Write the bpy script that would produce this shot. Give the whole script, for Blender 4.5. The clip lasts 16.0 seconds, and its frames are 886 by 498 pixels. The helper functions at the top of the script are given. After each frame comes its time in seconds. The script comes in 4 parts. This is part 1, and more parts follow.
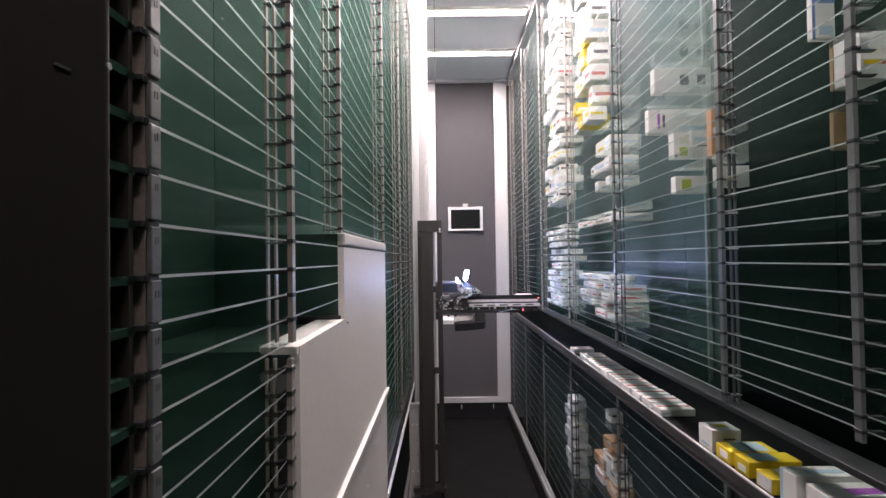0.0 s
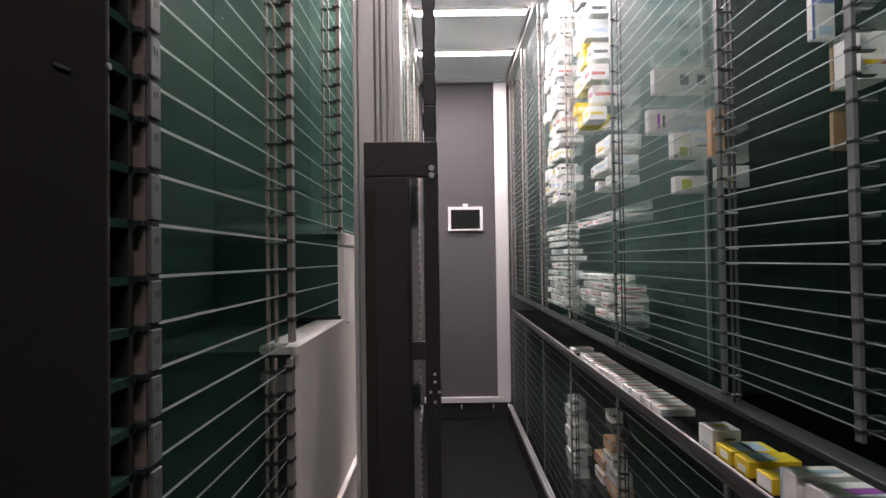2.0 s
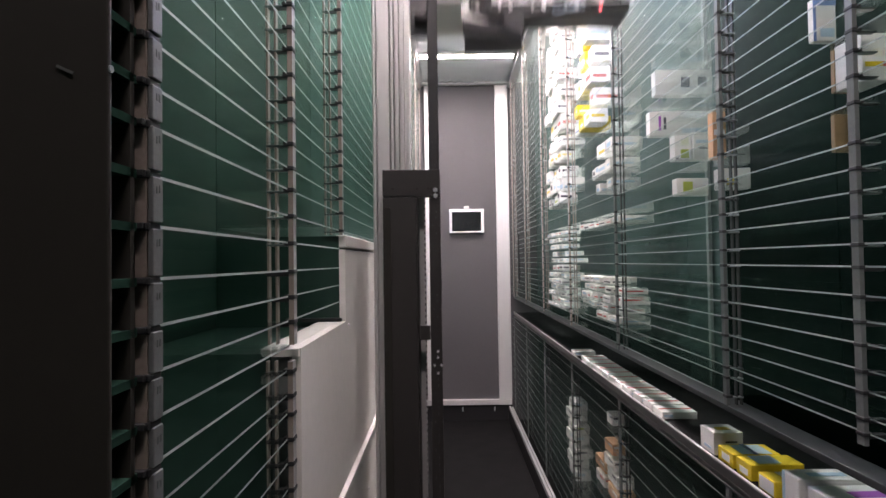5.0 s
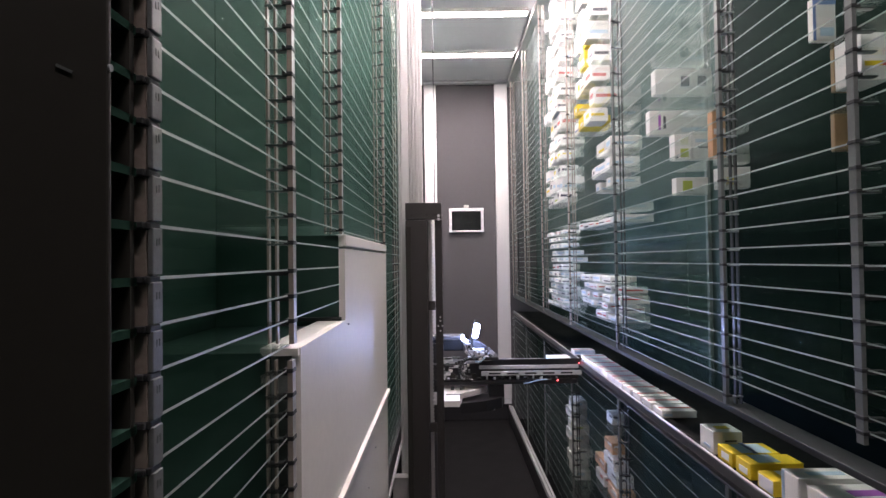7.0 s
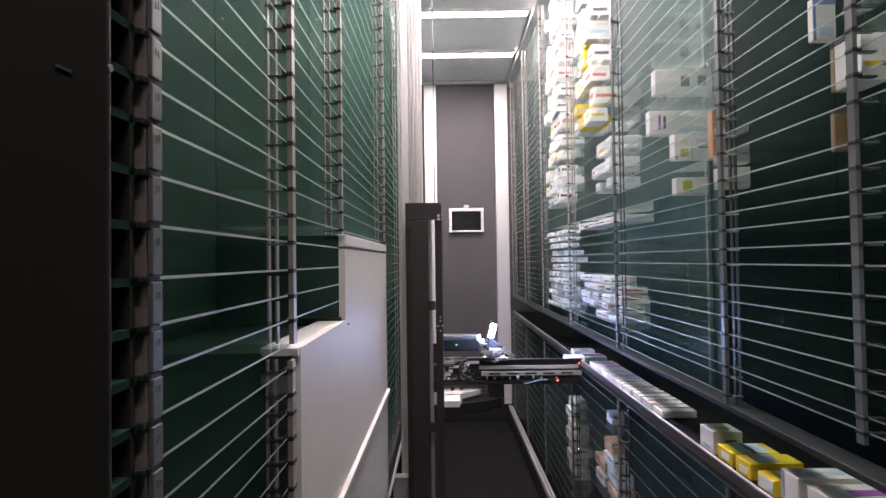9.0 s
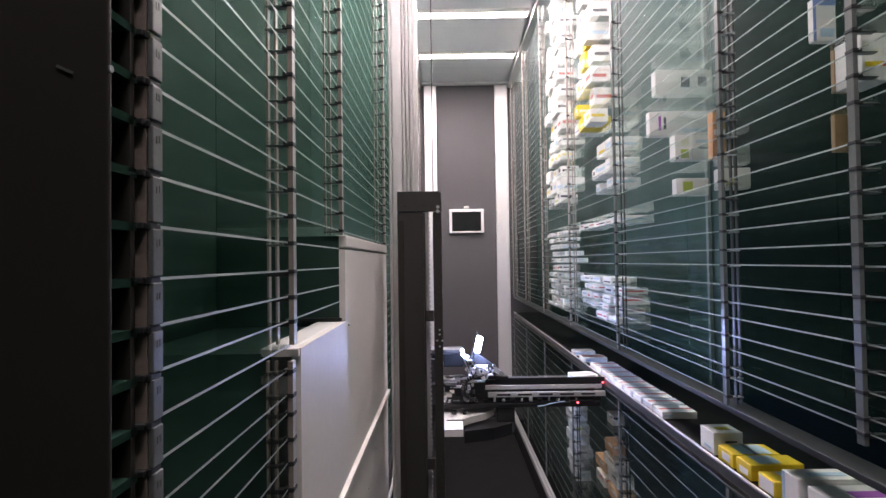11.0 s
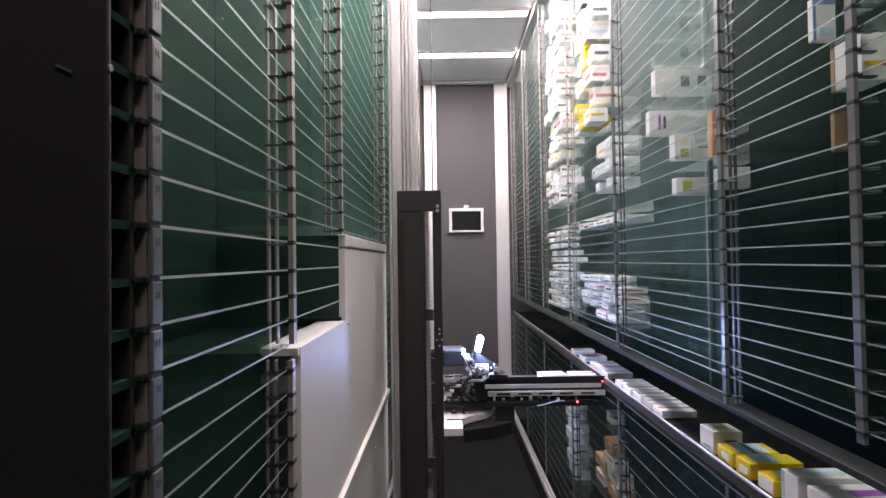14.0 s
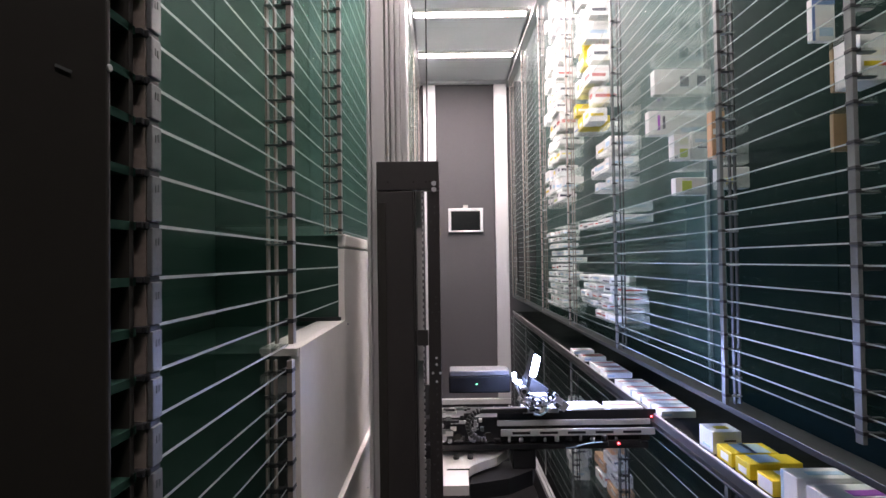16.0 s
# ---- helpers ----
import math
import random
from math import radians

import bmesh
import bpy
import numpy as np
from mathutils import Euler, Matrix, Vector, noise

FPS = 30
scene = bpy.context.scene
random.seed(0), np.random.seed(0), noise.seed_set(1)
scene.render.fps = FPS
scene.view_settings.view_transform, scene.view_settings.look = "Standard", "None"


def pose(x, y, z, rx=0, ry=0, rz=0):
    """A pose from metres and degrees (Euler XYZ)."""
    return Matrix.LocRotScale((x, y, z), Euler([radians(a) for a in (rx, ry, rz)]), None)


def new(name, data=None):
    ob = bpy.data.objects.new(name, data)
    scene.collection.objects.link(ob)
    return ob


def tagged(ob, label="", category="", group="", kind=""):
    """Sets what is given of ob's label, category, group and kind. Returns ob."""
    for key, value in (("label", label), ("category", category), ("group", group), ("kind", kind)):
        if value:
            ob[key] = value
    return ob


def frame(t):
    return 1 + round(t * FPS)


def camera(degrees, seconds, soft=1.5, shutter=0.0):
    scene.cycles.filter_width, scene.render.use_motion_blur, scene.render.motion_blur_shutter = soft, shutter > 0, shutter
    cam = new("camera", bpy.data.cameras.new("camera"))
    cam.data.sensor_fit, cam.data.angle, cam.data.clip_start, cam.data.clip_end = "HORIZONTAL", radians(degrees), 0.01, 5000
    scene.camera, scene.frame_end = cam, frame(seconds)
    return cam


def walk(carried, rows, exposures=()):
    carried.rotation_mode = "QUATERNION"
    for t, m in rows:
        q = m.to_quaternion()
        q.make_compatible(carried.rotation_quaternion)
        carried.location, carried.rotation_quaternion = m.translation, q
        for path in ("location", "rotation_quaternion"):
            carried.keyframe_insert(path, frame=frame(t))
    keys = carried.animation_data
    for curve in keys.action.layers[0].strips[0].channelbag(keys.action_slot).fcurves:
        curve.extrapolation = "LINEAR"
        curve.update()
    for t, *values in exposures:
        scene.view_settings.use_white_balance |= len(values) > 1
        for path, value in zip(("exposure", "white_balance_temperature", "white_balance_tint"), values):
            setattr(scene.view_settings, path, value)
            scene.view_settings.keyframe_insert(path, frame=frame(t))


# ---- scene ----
cam = camera(76.2, 16.0, soft=1.5, shutter=0.5)
EYE = (0.0, 0.0, 1.204)
PITCH, LEAN = 1.09, 0.8


def cam_pose(right, down):
    """The held camera, nudged by a few thousandths of a radian."""
    return Matrix.Translation(EYE) @ pose(0, 0, 0, 90 + PITCH + math.degrees(down), 0, math.degrees(right)) @ pose(0, 0, 0, 0, 0, -LEAN)


walk(cam, [(0, cam_pose(0.001, -0.001)), (2.0, cam_pose(0.001, -0.001)), (2.5, cam_pose(0.0005, 0.0005)),
           (3.0, cam_pose(0.0015, 0.0015)), (3.5, cam_pose(0.003, 0.003)), (4.2, cam_pose(0.003, 0.003)),
           (6.5, cam_pose(0.003, 0.002)), (7.0, cam_pose(0.0025, 0.0015)), (9.0, cam_pose(0.0025, 0.0015)),
           (11.5, cam_pose(0.003, 0.003)), (12.0, cam_pose(0.0025, 0.002)), (14.0, cam_pose(0.0025, 0.0015)),
           (14.5, cam_pose(0.0015, 0.0015)), (16.0, cam_pose(0.0015, 0.0015))],
     [(0, 1.44), (1.0, 1.42), (1.5, 1.38), (2.1, 1.51), (2.6, 1.72), (3.3, 1.86), (4.2, 1.86), (6.3, 1.42), (14.0, 1.46), (16.0, 1.5)])

# ---- world and exposure ----
world = bpy.data.worlds.new("world")
world.use_nodes = True
world.node_tree.nodes["Background"].inputs[0].default_value = (0.5, 0.55, 0.6, 1)
world.node_tree.nodes["Background"].inputs[1].default_value = 0.0
scene.world = world
scene.cycles.transparent_max_bounces = 64
LIGHT = 61.0
rng = random.Random(7)

# ---- plan ----
XR, XL = 0.492, -0.168      # front planes of the two shelf rows
YW = 4.30                   # end wall
ZC = 2.567                  # ceiling
DEEP = 0.20                # depth of the shelves
BAYS = [0.37, 1.002, 1.625, 2.228, 2.838, 3.452, 4.06, 4.28]
BAYS_L = [0.326, 0.626, 0.925, 1.585, 2.20, 2.82, 3.43, 4.04]
TRAY = 0.835


# ---- materials ----
def nodes_of(name):
    m = bpy.data.materials.new(name)
    m.use_nodes = True
    nt = m.node_tree
    return m, nt, nt.nodes["Principled BSDF"], nt.nodes["Material Output"]


def plain(name, color, rough=0.5, metal=0.0, vary=0.12, scale=30.0, bump=0.05, spec=0.5, stretch=(1, 1, 1), per_object=0.0):
    m, nt, b, out = nodes_of(name)
    tc = nt.nodes.new("ShaderNodeTexCoord")
    mp = nt.nodes.new("ShaderNodeMapping")
    mp.inputs["Scale"].default_value = stretch
    nt.links.new(tc.outputs["Object"], mp.inputs[0])
    fine, coarse = nt.nodes.new("ShaderNodeTexNoise"), nt.nodes.new("ShaderNodeTexNoise")
    fine.inputs["Scale"].default_value, coarse.inputs["Scale"].default_value = scale * 8, scale * 0.3
    fine.inputs["Detail"].default_value = coarse.inputs["Detail"].default_value = 4
    for n in (fine, coarse):
        nt.links.new(mp.outputs[0], n.inputs["Vector"])
    add = nt.nodes.new("ShaderNodeMath")
    add.operation = "ADD"
    nt.links.new(fine.outputs["Fac"], add.inputs[0])
    nt.links.new(coarse.outputs["Fac"], add.inputs[1])
    ramp = nt.nodes.new("ShaderNodeMapRange")
    ramp.inputs["From Min"].default_value, ramp.inputs["From Max"].default_value = 0.6, 1.4
    ramp.inputs["To Min"].default_value, ramp.inputs["To Max"].default_value = 1 - vary, 1 + vary
    nt.links.new(add.outputs[0], ramp.inputs["Value"])
    mul = nt.nodes.new("ShaderNodeVectorMath")
    mul.operation = "SCALE"
    mul.inputs[0].default_value = color[:3]
    nt.links.new(ramp.outputs[0], mul.inputs["Scale"])
    last = mul
    if per_object:
        info = nt.nodes.new("ShaderNodeObjectInfo")
        r2 = nt.nodes.new("ShaderNodeMapRange")
        r2.inputs["To Min"].default_value, r2.inputs["To Max"].default_value = 1 - per_object, 1 + per_object
        nt.links.new(info.outputs["Random"], r2.inputs["Value"])
        last = nt.nodes.new("ShaderNodeVectorMath")
        last.operation = "SCALE"
        nt.links.new(mul.outputs[0], last.inputs[0])
        nt.links.new(r2.outputs[0], last.inputs["Scale"])
    nt.links.new(last.outputs[0], b.inputs["Base Color"])
    rr = nt.nodes.new("ShaderNodeMapRange")
    rr.inputs["To Min"].default_value, rr.inputs["To Max"].default_value = max(rough - 0.1, 0.02), min(rough + 0.1, 1)
    nt.links.new(coarse.outputs["Fac"], rr.inputs["Value"])
    nt.links.new(rr.outputs[0], b.inputs["Roughness"])
    b.inputs["Metallic"].default_value = metal
    b.inputs["Specular IOR Level"].default_value = spec
    if bump:
        bm_ = nt.nodes.new("ShaderNodeBump")
        bm_.inputs["Strength"].default_value, bm_.inputs["Distance"].default_value = bump, 0.002
        nt.links.new(fine.outputs["Fac"], bm_.inputs["Height"])
        nt.links.new(bm_.outputs[0], b.inputs["Normal"])
    return m


def glow(name, color, strength):
    m, nt, b, out = nodes_of(name)
    b.inputs["Base Color"].default_value = (0.8, 0.8, 0.8, 1)
    b.inputs["Emission Color"].default_value = (*color, 1)
    b.inputs["Emission Strength"].default_value = strength
    return m


def sheet_glass(name, tint=(0.957, 0.977, 0.968), dust=0.022, film=(0.56, 0.77, 0.70)):
    """Float glass as a clear tinted sheet with a mirror gloss that grows towards grazing, and a film for dust and haze.
    """
    m, nt, b, out = nodes_of(name)
    nt.nodes.remove(b)
    clear, gloss = nt.nodes.new("ShaderNodeBsdfTransparent"), nt.nodes.new("ShaderNodeBsdfGlossy")
    clear.inputs[0].default_value = (*tint, 1)
    gloss.inputs["Roughness"].default_value = 0.03
    gloss.inputs["Color"].default_value = (0.9, 0.97, 0.94, 1)
    facing, steep, share = nt.nodes.new("ShaderNodeLayerWeight"), nt.nodes.new("ShaderNodeMath"), nt.nodes.new("ShaderNodeMath")
    facing.inputs["Blend"].default_value = 0.5
    steep.operation, share.operation = "POWER", "MULTIPLY_ADD"
    steep.inputs[1].default_value = 5.0
    share.inputs[1].default_value, share.inputs[2].default_value = 0.5, 0.02
    nt.links.new(facing.outputs["Facing"], steep.inputs[0])
    nt.links.new(steep.outputs[0], share.inputs[0])
    mix = nt.nodes.new("ShaderNodeMixShader")
    nt.links.new(share.outputs[0], mix.inputs[0])
    nt.links.new(clear.outputs[0], mix.inputs[1])
    nt.links.new(gloss.outputs[0], mix.inputs[2])
    film1, film2 = nt.nodes.new("ShaderNodeBsdfDiffuse"), nt.nodes.new("ShaderNodeBsdfTranslucent")
    film1.inputs[0].default_value = film2.inputs[0].default_value = (*film, 1)
    half = nt.nodes.new("ShaderNodeMixShader")
    half.inputs[0].default_value = 0.88
    nt.links.new(film1.outputs[0], half.inputs[1])
    nt.links.new(film2.outputs[0], half.inputs[2])
    tex, tc = nt.nodes.new("ShaderNodeTexNoise"), nt.nodes.new("ShaderNodeTexCoord")
    tex.inputs["Scale"].default_value, tex.inputs["Detail"].default_value = 9, 5
    nt.links.new(tc.outputs["Object"], tex.inputs["Vector"])
    rng_ = nt.nodes.new("ShaderNodeMapRange")
    rng_.inputs["From Min"].default_value, rng_.inputs["From Max"].default_value = 0.3, 0.7
    rng_.inputs["To Min"].default_value, rng_.inputs["To Max"].default_value = dust * 0.6, dust * 1.5
    nt.links.new(tex.outputs["Fac"], rng_.inputs["Value"])
    top = nt.nodes.new("ShaderNodeMixShader")
    nt.links.new(rng_.outputs[0], top.inputs[0])
    nt.links.new(mix.outputs[0], top.inputs[1])
    nt.links.new(half.outputs[0], top.inputs[2])
    nt.links.new(top.outputs[0], out.inputs["Surface"])
    return m


GLASS = sheet_glass("shelf_glass", (0.978, 0.988, 0.984), dust=0.004, film=(0.48, 0.72, 0.64))
# hazier copy of the glass; its extra film paints in glare haze besides dust
HAZY_GLASS = sheet_glass("hazy_shelf_glass", (0.985, 0.991, 0.989), dust=0.009, film=(0.68, 0.76, 0.75))
GLASS_EDGE = plain("ground_glass_edge", (0.36, 0.415, 0.395), 0.45, 0, 0.15, 40, 0.03)
# dimmed copies of the upright steel, weaker light put into their colour
STRIP_DARK = plain("dark_rear_strip", (0.035, 0.04, 0.038), 0.45, 0.1, 0.15, 40, 0.05)
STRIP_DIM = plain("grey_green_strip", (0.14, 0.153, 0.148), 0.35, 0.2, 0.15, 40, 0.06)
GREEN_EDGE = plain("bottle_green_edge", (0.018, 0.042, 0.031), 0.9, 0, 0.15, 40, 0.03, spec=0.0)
GREEN_CLIP = plain("pale_green_clip", (0.10, 0.125, 0.115), 0.3, 0, 0.15, 60, 0.03, per_object=0.5)
TAG = plain("dull_grey_tag", (0.15, 0.16, 0.158), 0.4, 0.3, 0.15, 60, 0.06)
TAG_MARK = plain("stamped_grey", (0.10, 0.108, 0.106), 0.5, 0.1, 0.1, 60, 0.03)
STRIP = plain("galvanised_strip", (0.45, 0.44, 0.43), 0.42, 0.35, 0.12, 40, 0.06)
STRIP_SIDE = plain("tan_steel_side", (0.34, 0.29, 0.25), 0.4, 0.5, 0.15, 40, 0.06)
BLACK_CLIP = plain("black_plastic", (0.02, 0.021, 0.022), 0.45, 0, 0.2, 60, 0.05)
CLIP = plain("clear_grey_clip", (0.22, 0.24, 0.24), 0.35, 0, 0.15, 60, 0.05, per_object=0.8)
DARK_PANEL = plain("dark_grey_coated_panel", (0.026, 0.025, 0.021), 0.6, 0, 0.08, 12, 0.04, spec=0.22)
BLACK_METAL = plain("black_coated_metal", (0.013, 0.013, 0.014), 0.45, 0, 0.15, 15, 0.05)
TOWER = plain("dark_brown_grey_coating", (0.027, 0.0245, 0.0235), 0.45, 0, 0.12, 15, 0.05)
END_PANEL = plain("charcoal_end_panel", (0.076, 0.072, 0.076), 0.6, 0, 0.05, 8, 0.03)
WHITE_METAL = plain("white_coated_sheet", (0.64, 0.62, 0.58), 0.52, 0, 0.05, 10, 0.03)
ALU = plain("anodised_aluminium", (0.72, 0.71, 0.70), 0.38, 0.45, 0.03, 20, 0.0, stretch=(1, 1, 0.05))
RAIL = plain("aluminium_rail", (0.66, 0.66, 0.65), 0.35, 0.6, 0.08, 20, 0.04)
CEIL = plain("white_ceiling_panel", (0.68, 0.68, 0.69), 0.6, 0, 0.05, 8, 0.03)
FLOOR = plain("black_rubber_floor", (0.0045, 0.0046, 0.0047), 0.8, 0, 0.3, 30, 0.2, spec=0.2)
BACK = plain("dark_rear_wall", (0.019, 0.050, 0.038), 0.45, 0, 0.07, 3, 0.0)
# added rear panels: teal paints in the haze, black the dimness of near bays
HAZE_BACK = plain("hazy_teal_rear_panel", (0.053, 0.095, 0.091), 0.42, 0, 0.10, 3, 0.0)
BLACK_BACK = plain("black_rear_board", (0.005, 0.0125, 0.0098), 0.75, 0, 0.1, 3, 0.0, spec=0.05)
BELT = plain("black_belt", (0.007, 0.0073, 0.0076), 0.6, 0, 0.2, 40, 0.1, spec=0.2)
DARK_LID = plain("grey_lid", (0.11, 0.11, 0.115), 0.4, 0.3, 0.1, 20, 0.05)
LIP = plain("grey_lip", (0.09, 0.09, 0.088), 0.35, 0.4, 0.1, 20, 0.05)
LEDGE = plain("dark_grey_ledge", (0.032, 0.036, 0.037), 0.34, 0.1, 0.15, 20, 0.05)
PLUG_DIM = plain("dull_plug", (0.06, 0.06, 0.06), 0.5, 0.3, 0.1, 40, 0.0)
STEEL = plain("bright_steel", (0.75, 0.75, 0.76), 0.28, 0.55, 0.08, 50, 0.03)
TUBE = glow("led_strip_light", (1.0, 0.85, 0.875), LIGHT)
BLUE_LED = glow("cold_led", (0.40, 0.50, 1.0), 240.0)
SMALL_LED = glow("small_cold_led", (0.45, 0.55, 1.0), 25.0)
RED_LED = glow("red_led", (1.0, 0.03, 0.04), 5.0)
GREEN_LED = glow("green_led", (0.1, 1.0, 0.2), 6.0)
SCREEN = plain("dark_screen", (0.012, 0.013, 0.013), 0.12, 0, 0.05, 5, 0.0)
PAPER = plain("white_carton", (0.78, 0.77, 0.74), 0.55, 0, 0.05, 25, 0.05, per_object=0.07)
YELLOW = plain("yellow_carton", (0.78, 0.58, 0.03), 0.5, 0, 0.06, 25, 0.05)
ORANGE = plain("orange_carton", (0.60, 0.36, 0.20), 0.5, 0, 0.06, 25, 0.05)
BLUE = plain("blue_print", (0.14, 0.22, 0.45), 0.5, 0, 0.06, 25, 0.03)
PALE_BLUE = plain("pale_blue_print", (0.45, 0.60, 0.72), 0.5, 0, 0.06, 25, 0.03)
RED = plain("red_print", (0.55, 0.10, 0.09), 0.5, 0, 0.06, 25, 0.03)
PURPLE = plain("purple_print", (0.36, 0.10, 0.45), 0.5, 0, 0.06, 25, 0.03)
GREEN = plain("green_print", (0.42, 0.50, 0.10), 0.5, 0, 0.06, 25, 0.03)
INK = plain("dark_ink", (0.06, 0.06, 0.08), 0.5, 0, 0.06, 25, 0.0)
KRAFT = plain("brown_carton", (0.30, 0.205, 0.105), 0.65, 0, 0.08, 25, 0.06)


# ---- mesh helpers ----
def box_into(bm, x0, x1, y0, y1, z0, z1, mat=0, bevel=0.0):
    made = bmesh.ops.create_cube(bm, size=1.0, matrix=Matrix.Translation(((x0 + x1) / 2, (y0 + y1) / 2, (z0 + z1) / 2))
                                 @ Matrix.Diagonal((x1 - x0, y1 - y0, z1 - z0, 1)))
    faces = {f for v in made["verts"] for f in v.link_faces}
    for f in faces:
        f.material_index = mat
    if bevel:
        edges = {e for f in faces for e in f.edges}
        res = bmesh.ops.bevel(bm, geom=list(edges), offset=bevel, segments=2, affect="EDGES", profile=0.5)
        for f in res["faces"]:
            f.material_index = mat
    return faces


def rod_into(bm, a, b, r, mat=0, sides=12):
    a, b = Vector(a), Vector(b)
    d = b - a
    m = Matrix.Translation((a + b) / 2) @ d.to_track_quat("Z", "Y").to_matrix().to_4x4()
    made = bmesh.ops.create_cone(bm, cap_ends=True, segments=sides, radius1=r, radius2=r, depth=d.length, matrix=m)
    for f in {f for v in made["verts"] for f in v.link_faces}:
        f.material_index = mat
        f.smooth = len(f.verts) == 4


def profile_into(bm, pts, z0, z1, mat=0):
    """A closed outline in x and y, drawn up from z0 to z1."""
    low = [bm.verts.new((x, y, z0)) for x, y in pts]
    high = [bm.verts.new((x, y, z1)) for x, y in pts]
    faces = [bm.faces.new(low[::-1]), bm.faces.new(high)]
    n = len(pts)
    for k in range(n):
        faces.append(bm.faces.new((low[k], low[(k + 1) % n], high[(k + 1) % n], high[k])))
    for f in faces:
        f.material_index = mat
    bmesh.ops.recalc_face_normals(bm, faces=faces)


def plate_into(bm, pts, y0, y1, mat=0):
    """A flat plate cut to an outline in x and z, from y0 to y1."""
    a = [bm.verts.new((x, y0, z)) for x, z in pts]
    b = [bm.verts.new((x, y1, z)) for x, z in pts]
    faces = [bm.faces.new(a), bm.faces.new(b[::-1])]
    n = len(pts)
    for k in range(n):
        faces.append(bm.faces.new((a[k], a[(k + 1) % n], b[(k + 1) % n], b[k])))
    for f in faces:
        f.material_index = mat
    bmesh.ops.recalc_face_normals(bm, faces=faces)


def mesh_of(name, bm, *mats):
    me = bpy.data.meshes.new(name)
    bm.to_mesh(me)
    bm.free()
    for m in mats:
        me.materials.append(m)
    return me


def part(name, bm, material, parent=None, label="", at=None):
    mats = material if isinstance(material, (list, tuple)) else [material]
    ob = new(name, mesh_of(name, bm, *mats))
    if parent:
        ob.parent = parent
    if at:
        ob.location = at
    return tagged(ob, label)


def block(name, dims, material, parent=None, label="", bevel=0.0):
    bm = bmesh.new()
    box_into(bm, *dims, bevel=bevel)
    return part(name, bm, material, parent, label)


def thing(name, label, category, at=(0, 0, 0), group="", kind=""):
    ob = new(name)
    ob.location = at
    ob.empty_display_size = 0.05
    return tagged(ob, label, category, group, kind)


def structure(name, dims, material, label, category, bevel=0.0):
    return tagged(block(name, dims, material, None, "", bevel), label, category, kind="structure")


# ---- setting ----
structure("floor", (-0.9, 1.2, -1.0, YW + 0.1, -0.1, 0), FLOOR, "matt black rubber floor of the aisle", "floor")
structure("wall_east", (1.0, 1.1, -1.0, YW, 0, 2.75), BLACK_METAL, "dark rear wall behind the glass shelves", "wall")
structure("wall_west", (-0.75, -0.65, -1.0, YW, 0, 2.75), BLACK_METAL, "dark rear wall behind the glass shelves", "wall")
structure("wall_south", (-0.65, 1.0, -1.0, -0.9, 0, 2.75), BACK, "dark wall closing the near end", "wall")


def end_wall():
    w = structure("wall_north", (-0.65, 1.0, YW, YW + 0.1, 0, 2.75), END_PANEL, "charcoal panel closing the end of the aisle", "wall")
    block("kickboard", (-0.16, 0.49, YW - 0.02, YW - 0.003, 0.002, 0.118), BLACK_METAL, w, "black kickboard", 0.002)
    block("threshold", (-0.16, 0.49, YW - 0.035, YW - 0.003, 0.122, 0.162), ALU, w, "aluminium threshold strip", 0.003)
    block("head_rail", (-0.16, 0.53, YW - 0.05, YW - 0.003, 2.545, ZC - 0.002), ALU, w, "aluminium head rail", 0.004)
    for x0, x1 in ((-0.142, -0.05), (0.395, 0.492)):
        bm = bmesh.new()
        box_into(bm, x0, x1, YW - 0.035, YW - 0.003, 0.165, 2.54, 0, 0.003)
        for k in range(4):
            gx = x0 + (x1 - x0) * (0.15 + 0.22 * k)
            box_into(bm, gx, gx + 0.008, YW - 0.043, YW - 0.034, 0.165, 2.54, 0)
        part("jamb", bm, ALU, w, "ribbed white aluminium jamb")
    for x in (0.12, 0.36):
        rod_into_bm = bmesh.new()
        rod_into(rod_into_bm, (x, YW - 0.024, 0.075), (x, YW - 0.024, 0.105), 0.004)
        part("bolt", rod_into_bm, STEEL, w)


end_wall()


def ceiling():
    bm = bmesh.new()
    box_into(bm, -0.65, 1.0, -1.0, YW, ZC, ZC + 0.1)
    y = 3.64 + 0.61 - 0.03
    while y > 0.3:
        box_into(bm, XL + 0.02, XR - 0.01, y - 0.57, y, ZC - 0.012, ZC - 0.001, 0, 0.003)
        y -= 0.61
    c = part("ceiling", bm, CEIL)
    tagged(c, "white metal ceiling panels between light strips", "ceiling", kind="structure")
    for name, x in (("ceiling_rail", XR + 0.02), ("ceiling_rail", XL - 0.01)):
        bm = bmesh.new()
        box_into(bm, x - 0.02, x + 0.02, -0.5, YW - 0.06, ZC - 0.05, ZC - 0.014, 0, 0.003)
        box_into(bm, x - 0.028, x + 0.012, -0.5, YW - 0.06, ZC - 0.062, ZC - 0.052, 0)
        tagged(part(name, bm, RAIL), "grey aluminium rail along the ceiling edge", "rail", kind="structure")


ceiling()


